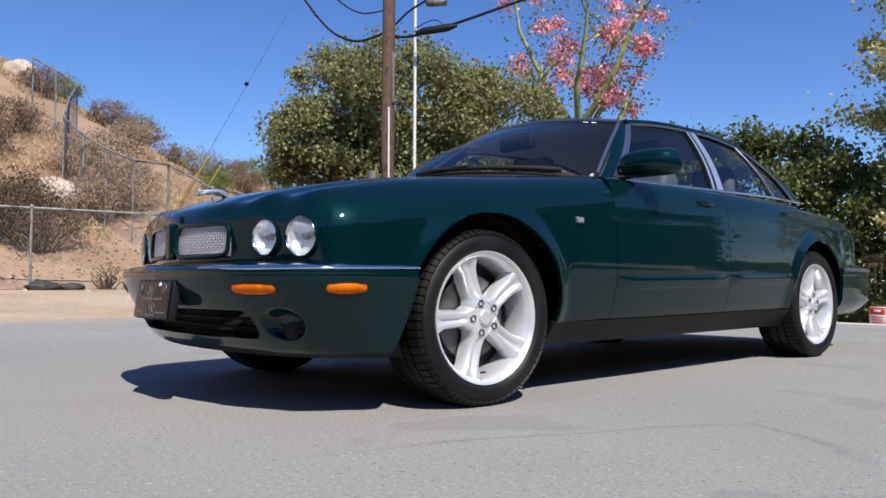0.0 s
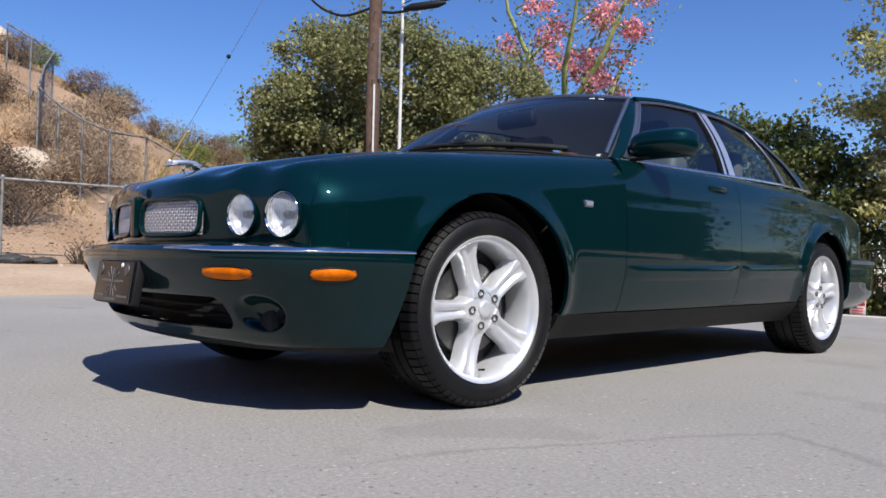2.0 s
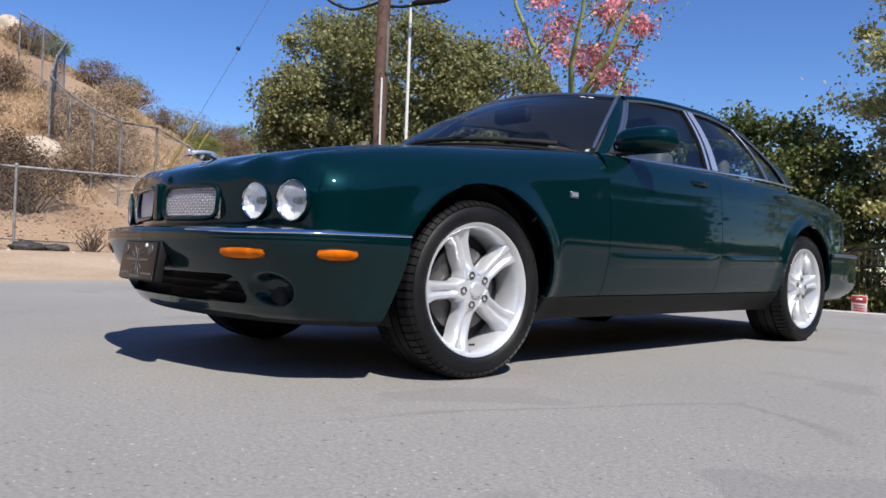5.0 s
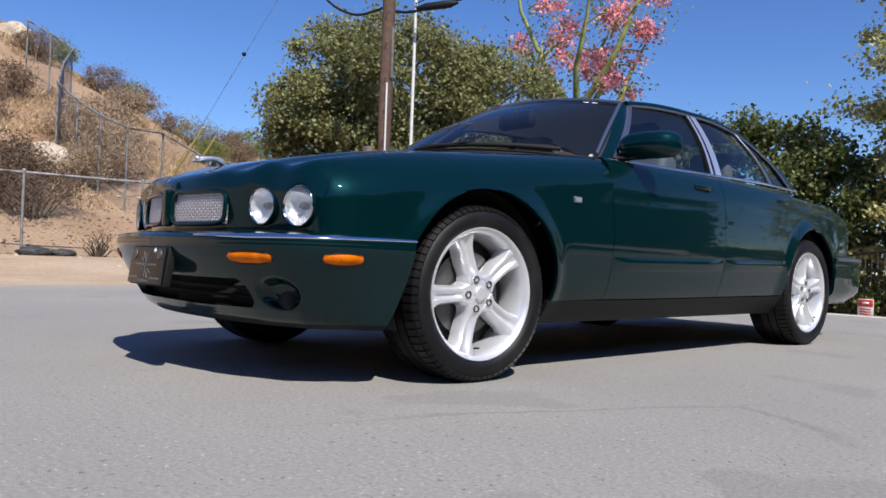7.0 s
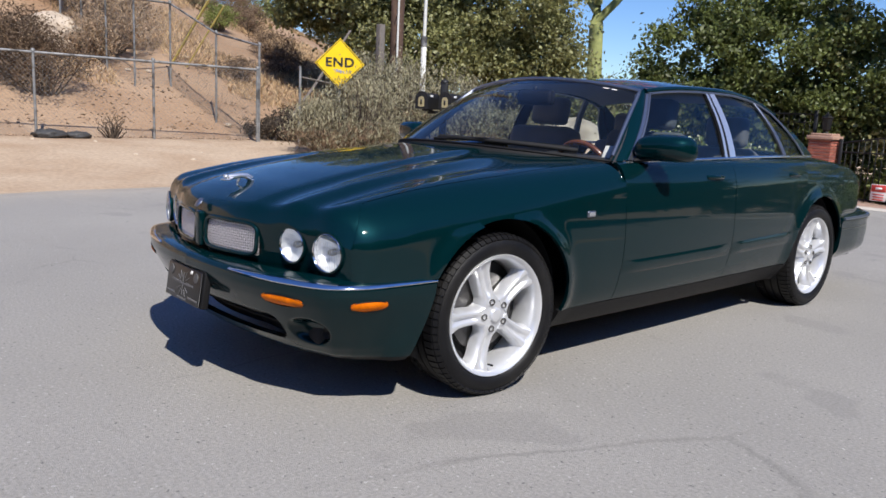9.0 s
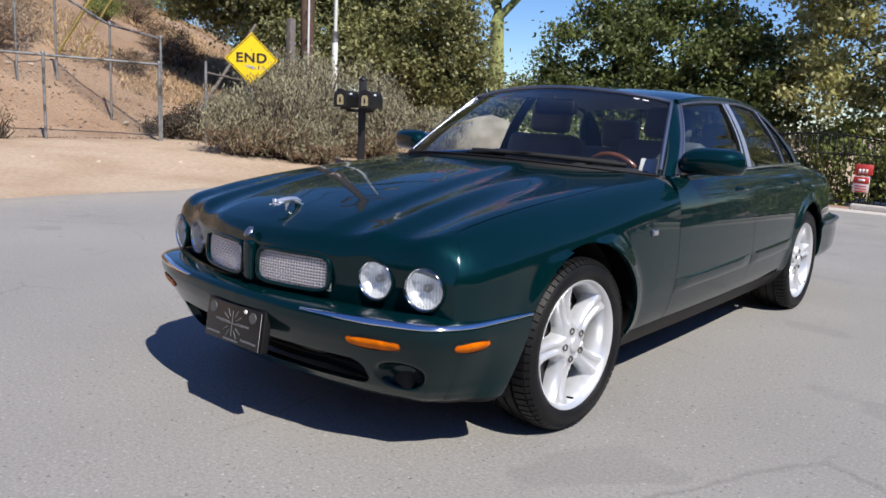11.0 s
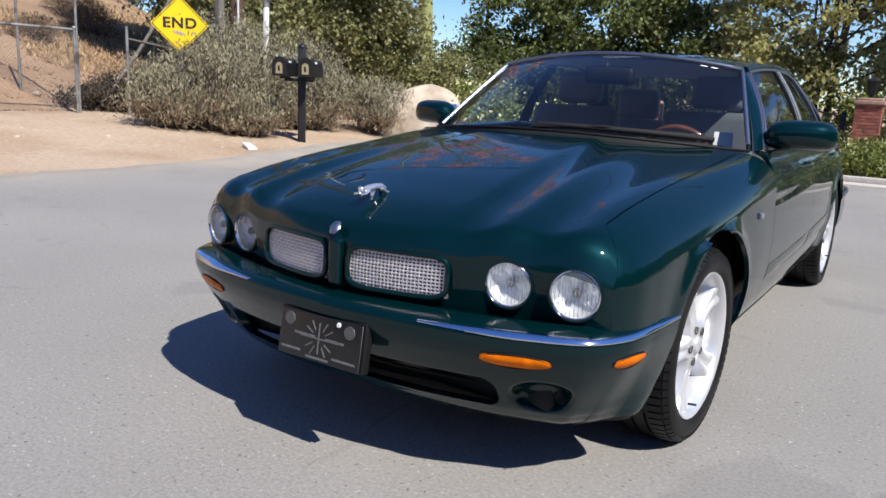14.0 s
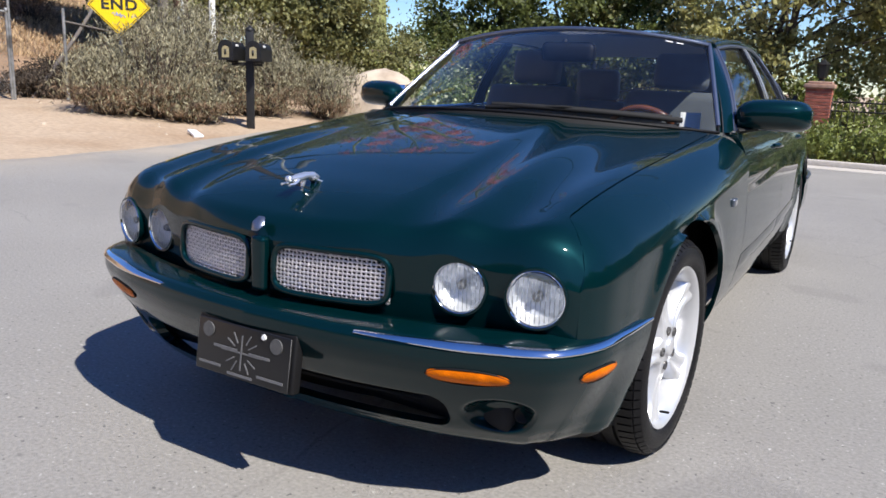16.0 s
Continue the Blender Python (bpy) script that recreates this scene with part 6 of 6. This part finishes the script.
# litter by the verge
GREYBAG = mat("dusty_black_plastic", (0.045, 0.044, 0.043), rough=0.6, vary=0.4, scale=12, bump=0.4, bump_scale=30)
rag = box_bm((0.34, 0.13, 0.05), (0, 0, 0.03), 0.02, 3, None, pose(0, 0, 0, 0, 8, 0))
for v in rag.verts:
    v.co += 0.02 * noise.noise_vector(v.co * 9)
rag = part("litter", rag, WHITE)
rag.location, rag.rotation_euler = (*ground_at(-6.55, 5.3),), (0, 0, radians(-25))
tagged(rag, "crumpled white plastic litter on the dirt verge", "litter")
for x, y, s in ((-10.75, 1.72, 0.19), (-10.75, 2.15, 0.15)):
    bag = bmesh.new()
    bmesh.ops.create_icosphere(bag, subdivisions=3, radius=1.0)
    for v in bag.verts:
        v.co = Vector((v.co.x * s, v.co.y * s * 1.3, v.co.z * s * 0.5)) * (1 + 0.35 * noise.noise(v.co * 2.2 + Vector((x, y, 0))))
    bag = part("litter", bag, GREYBAG)
    bag.location = Vector(ground_at(x, y)) + Vector((0, 0, s * 0.25))
    tagged(bag, "dark crumpled plastic bag lying at the fence foot", "litter")


# ---- kerb, drive, gate and brick pillars ----
def build_drive():
    strip = grid_bm(lambda u, v: Vector((lerp(-7.6, 14, u), lerp(12.2, 12.75, v), ground_z(lerp(-7.6, 14, u), 12.4) + 0.012)), 30, 2)
    tagged(part("gutter", folded(strip, 0.05, (0, 12.4, -3)), CONCRETE), "pale concrete gutter strip at the road edge", "gutter", kind="structure")
    kerb = box_bm((14.8, 0.16, 0.16), (6.4, 12.85, -0.16), 0.025, 3)
    tagged(part("kerb", kerb, CONCRETE), "pale concrete kerb along the planted bed", "kerb", kind="structure")
    apron = grid_bm(lambda u, v: Vector((lerp(-6.0, -0.2, u), lerp(12.76, 19.0, v), ground_z(lerp(-6.0, -0.2, u), lerp(12.76, 19.0, v)) + 0.008)), 12, 12)
    tagged(part("driveway", apron, DRIVE), "reddish paved driveway leading to the gate", "driveway", kind="structure")


DRIVE = mat("reddish_paving", (0.30, 0.17, 0.13), rough=0.9, vary=0.2, scale=6, second=(0.38, 0.27, 0.21), mix_scale=1.5, bump=0.3, bump_scale=60)
build_drive()


def build_pillar(x, y, sunk, courses=19):
    g = ground_z(x, y) - sunk
    ob = empty("gate_pillar", (x, y, g), label="red brick gate pillar with a stone cap and lantern", category="pillar", group="gate pillars")
    h = 0.014 + 0.074 * courses
    part("core", box_bm((0.50, 0.50, h), (0, 0, h / 2)), MORTAR, ob, "", False)
    part("cap", box_bm((0.62, 0.62, 0.09), (0, 0, h + 0.05), 0.015), CAPSTONE, ob)
    part("cap_slab", box_bm((0.50, 0.50, 0.06), (0, 0, h + 0.12), 0.02), CAPSTONE, ob)
    lantern = part("lantern", lathe_bm([(h + z, r) for z, r in ((0.16, 0.08), (0.20, 0.05), (0.24, 0.10), (0.50, 0.13), (0.52, 0.15), (0.62, 0.03), (0.66, 0.0))], 6, "Z"), IRON, ob, "dark metal lantern", False)
    part("lantern_pane", lathe_bm([(h + 0.26, 0.095), (h + 0.48, 0.12)], 6, "Z"), GLASS, lantern)
    brick = box_bm((0.205, 0.10, 0.062), (0, 0, 0), 0.004, 1)
    me = bpy.data.meshes.new("brick")
    brick.to_mesh(me)
    brick.free()
    me.materials.append(BRICK)
    for row in range(courses):
        for s in range(4):
            for k in range(3):
                along = -0.196 + 0.196 * k + (0.05 if row % 2 else -0.05)
                if abs(along) > 0.24:
                    along = math.copysign(0.24, along)
                b = new("brick", me)
                b.parent = ob
                b.matrix_basis = pose(0, 0, 0.045 + row * 0.074, 0, 0, 90 * s) @ Matrix.Translation((along * 0.76, -0.212 - 0.003 * ((row + k) % 3), 0)) @ Matrix.Diagonal((0.80, 1, 1, 1))
    return ob


CAPSTONE = mat("weathered_red_capstone", (0.38, 0.24, 0.18), rough=0.9, vary=0.2, scale=12, bump=0.4, bump_scale=50)
build_pillar(-5.2, 17.4, 0.12)
build_pillar(-0.22, 17.6, -0.05, 22)


def build_gate(x0, x1, y, name, label, arch=0.0, high=1.25):
    ob = empty(name, (x0, y, ground_z((x0 + x1) / 2, y)), label=label, category="gate" if arch else "fence")
    w = x1 - x0
    top = lambda u: high + arch * math.sin(math.pi * u)
    part("top_bar", tube_bm([(w * u, 0, top(u)) for u in np.linspace(0, 1, 16)], 0.02, 6), IRON, ob)
    for u in (0.0, 1.0):
        part("end_post", box_bm((0.09, 0.06, high + 0.1), (w * u, 0, high / 2 + 0.05), 0.006, 1), IRON, ob)
    for z in (0.12, high - 0.2):
        part("rail", tube_bm([(0, 0, z), (w, 0, z)], 0.018, 6), IRON, ob)
    n = int(w / 0.13)
    for k in range(n + 1):
        u = k / n
        part("picket", tube_bm([(w * u, 0, 0.06), (w * u, 0, top(u) + (0.0 if arch else 0.08))], 0.010, 5), IRON, ob)
    return ob


gate = build_gate(-4.85, -0.70, 17.5, "driveway_gate", "black iron driveway gate with an arched top", 0.25, 1.4)
build_gate(0.02, 9.0, 17.7, "iron_fence", "black iron picket fence beside the pillar", 0.0, 1.42)
build_gate(-11.0, -5.55, 17.6, "iron_fence", "black iron picket fence in front of the trees")


def build_gate_sign(x, z, tall):
    ob = empty("warning_sign", (x, 17.42, z), label="small red and white warning sign on the gate", category="sign")
    part("plate", box_bm((0.34, 0.012, tall), (0, 0, 0), 0.004, 1), WHITE, ob)
    part("red_panel", box_bm((0.32, 0.006, tall * 0.42), (0, -0.008, tall * 0.26), 0.001, 1), REDPAINT, ob)
    for k in range(3):
        part("text_bar", box_bm((0.24, 0.004, 0.025), (0, -0.008, -0.04 - 0.06 * k), 0, 1), REDPAINT, ob)
    part("title_bar", box_bm((0.14, 0.004, 0.05), (0, -0.012, tall * 0.26), 0, 1), WHITE, ob)
    return ob


build_gate_sign(-3.86, -0.21, 0.38)
second_sign = build_gate_sign(-1.80, 0.02, 0.36)
part("upper_panel", box_bm((0.38, 0.012, 0.24), (0.02, 0, 0.33), 0.004, 1), REDPAINT, second_sign, "dark red panel with pale bars")
for k in range(3):
    part("text_bar", box_bm((0.05, 0.004, 0.09), (-0.06 + 0.07 * k, -0.008, 0.30), 0, 1), WHITE, second_sign)


# ---- the far side of the road, behind the camera: an added leafy hedge that the car's flank mirrors ----
def build_far_side():
    # never in view; its height and bend also block low sky, deepening shadows
    n = 90000
    run = rng.uniform(0, 84, n)
    tall = np.array([6.6 + 1.5 * noise.noise(Vector((v * 0.22, 0, 4))) + 0.6 * noise.noise(Vector((v * 0.9, 0, 9))) for v in run])
    deep = rng.normal(size=n) * 0.8
    bend = np.clip(run - 44, 0, 14) / 14 * math.pi / 2
    x = np.where(run < 44, 16.5, np.where(run < 58, 16.5 - 9 * (1 - np.cos(bend)), 7.5 - (run - 58)))
    y = np.where(run < 44, 30 - run, np.where(run < 58, -14 - 9 * np.sin(bend), -23.0))
    places = np.stack([x + deep * np.cos(bend), y - deep * np.sin(bend), tall * rng.uniform(0.0, 1.0, n) ** 0.85 - 0.1], 1)
    ob = leaf_sheet("hedge", places, 0.42, LEAF_MID, None, slim=0.7)
    tagged(ob, "unseen tall dark green trees and hedge added along the far roadside", "hedge", kind="stuff")
    tagged(part("far_kerb", box_bm((0.5, 60.0, 0.16), (14.0, 4.0, 0.06), 0.03, 2), CONCRETE), "pale concrete kerb on the far roadside", "kerb", kind="structure")


build_far_side()

for ob in list(scene.objects):
    if ob.parent is None and ob.name not in ("car", "ground", "road", "hedge", "far_kerb") and ob.type in ("MESH", "EMPTY"):
        ob.matrix_basis = PLAN @ ob.matrix_basis
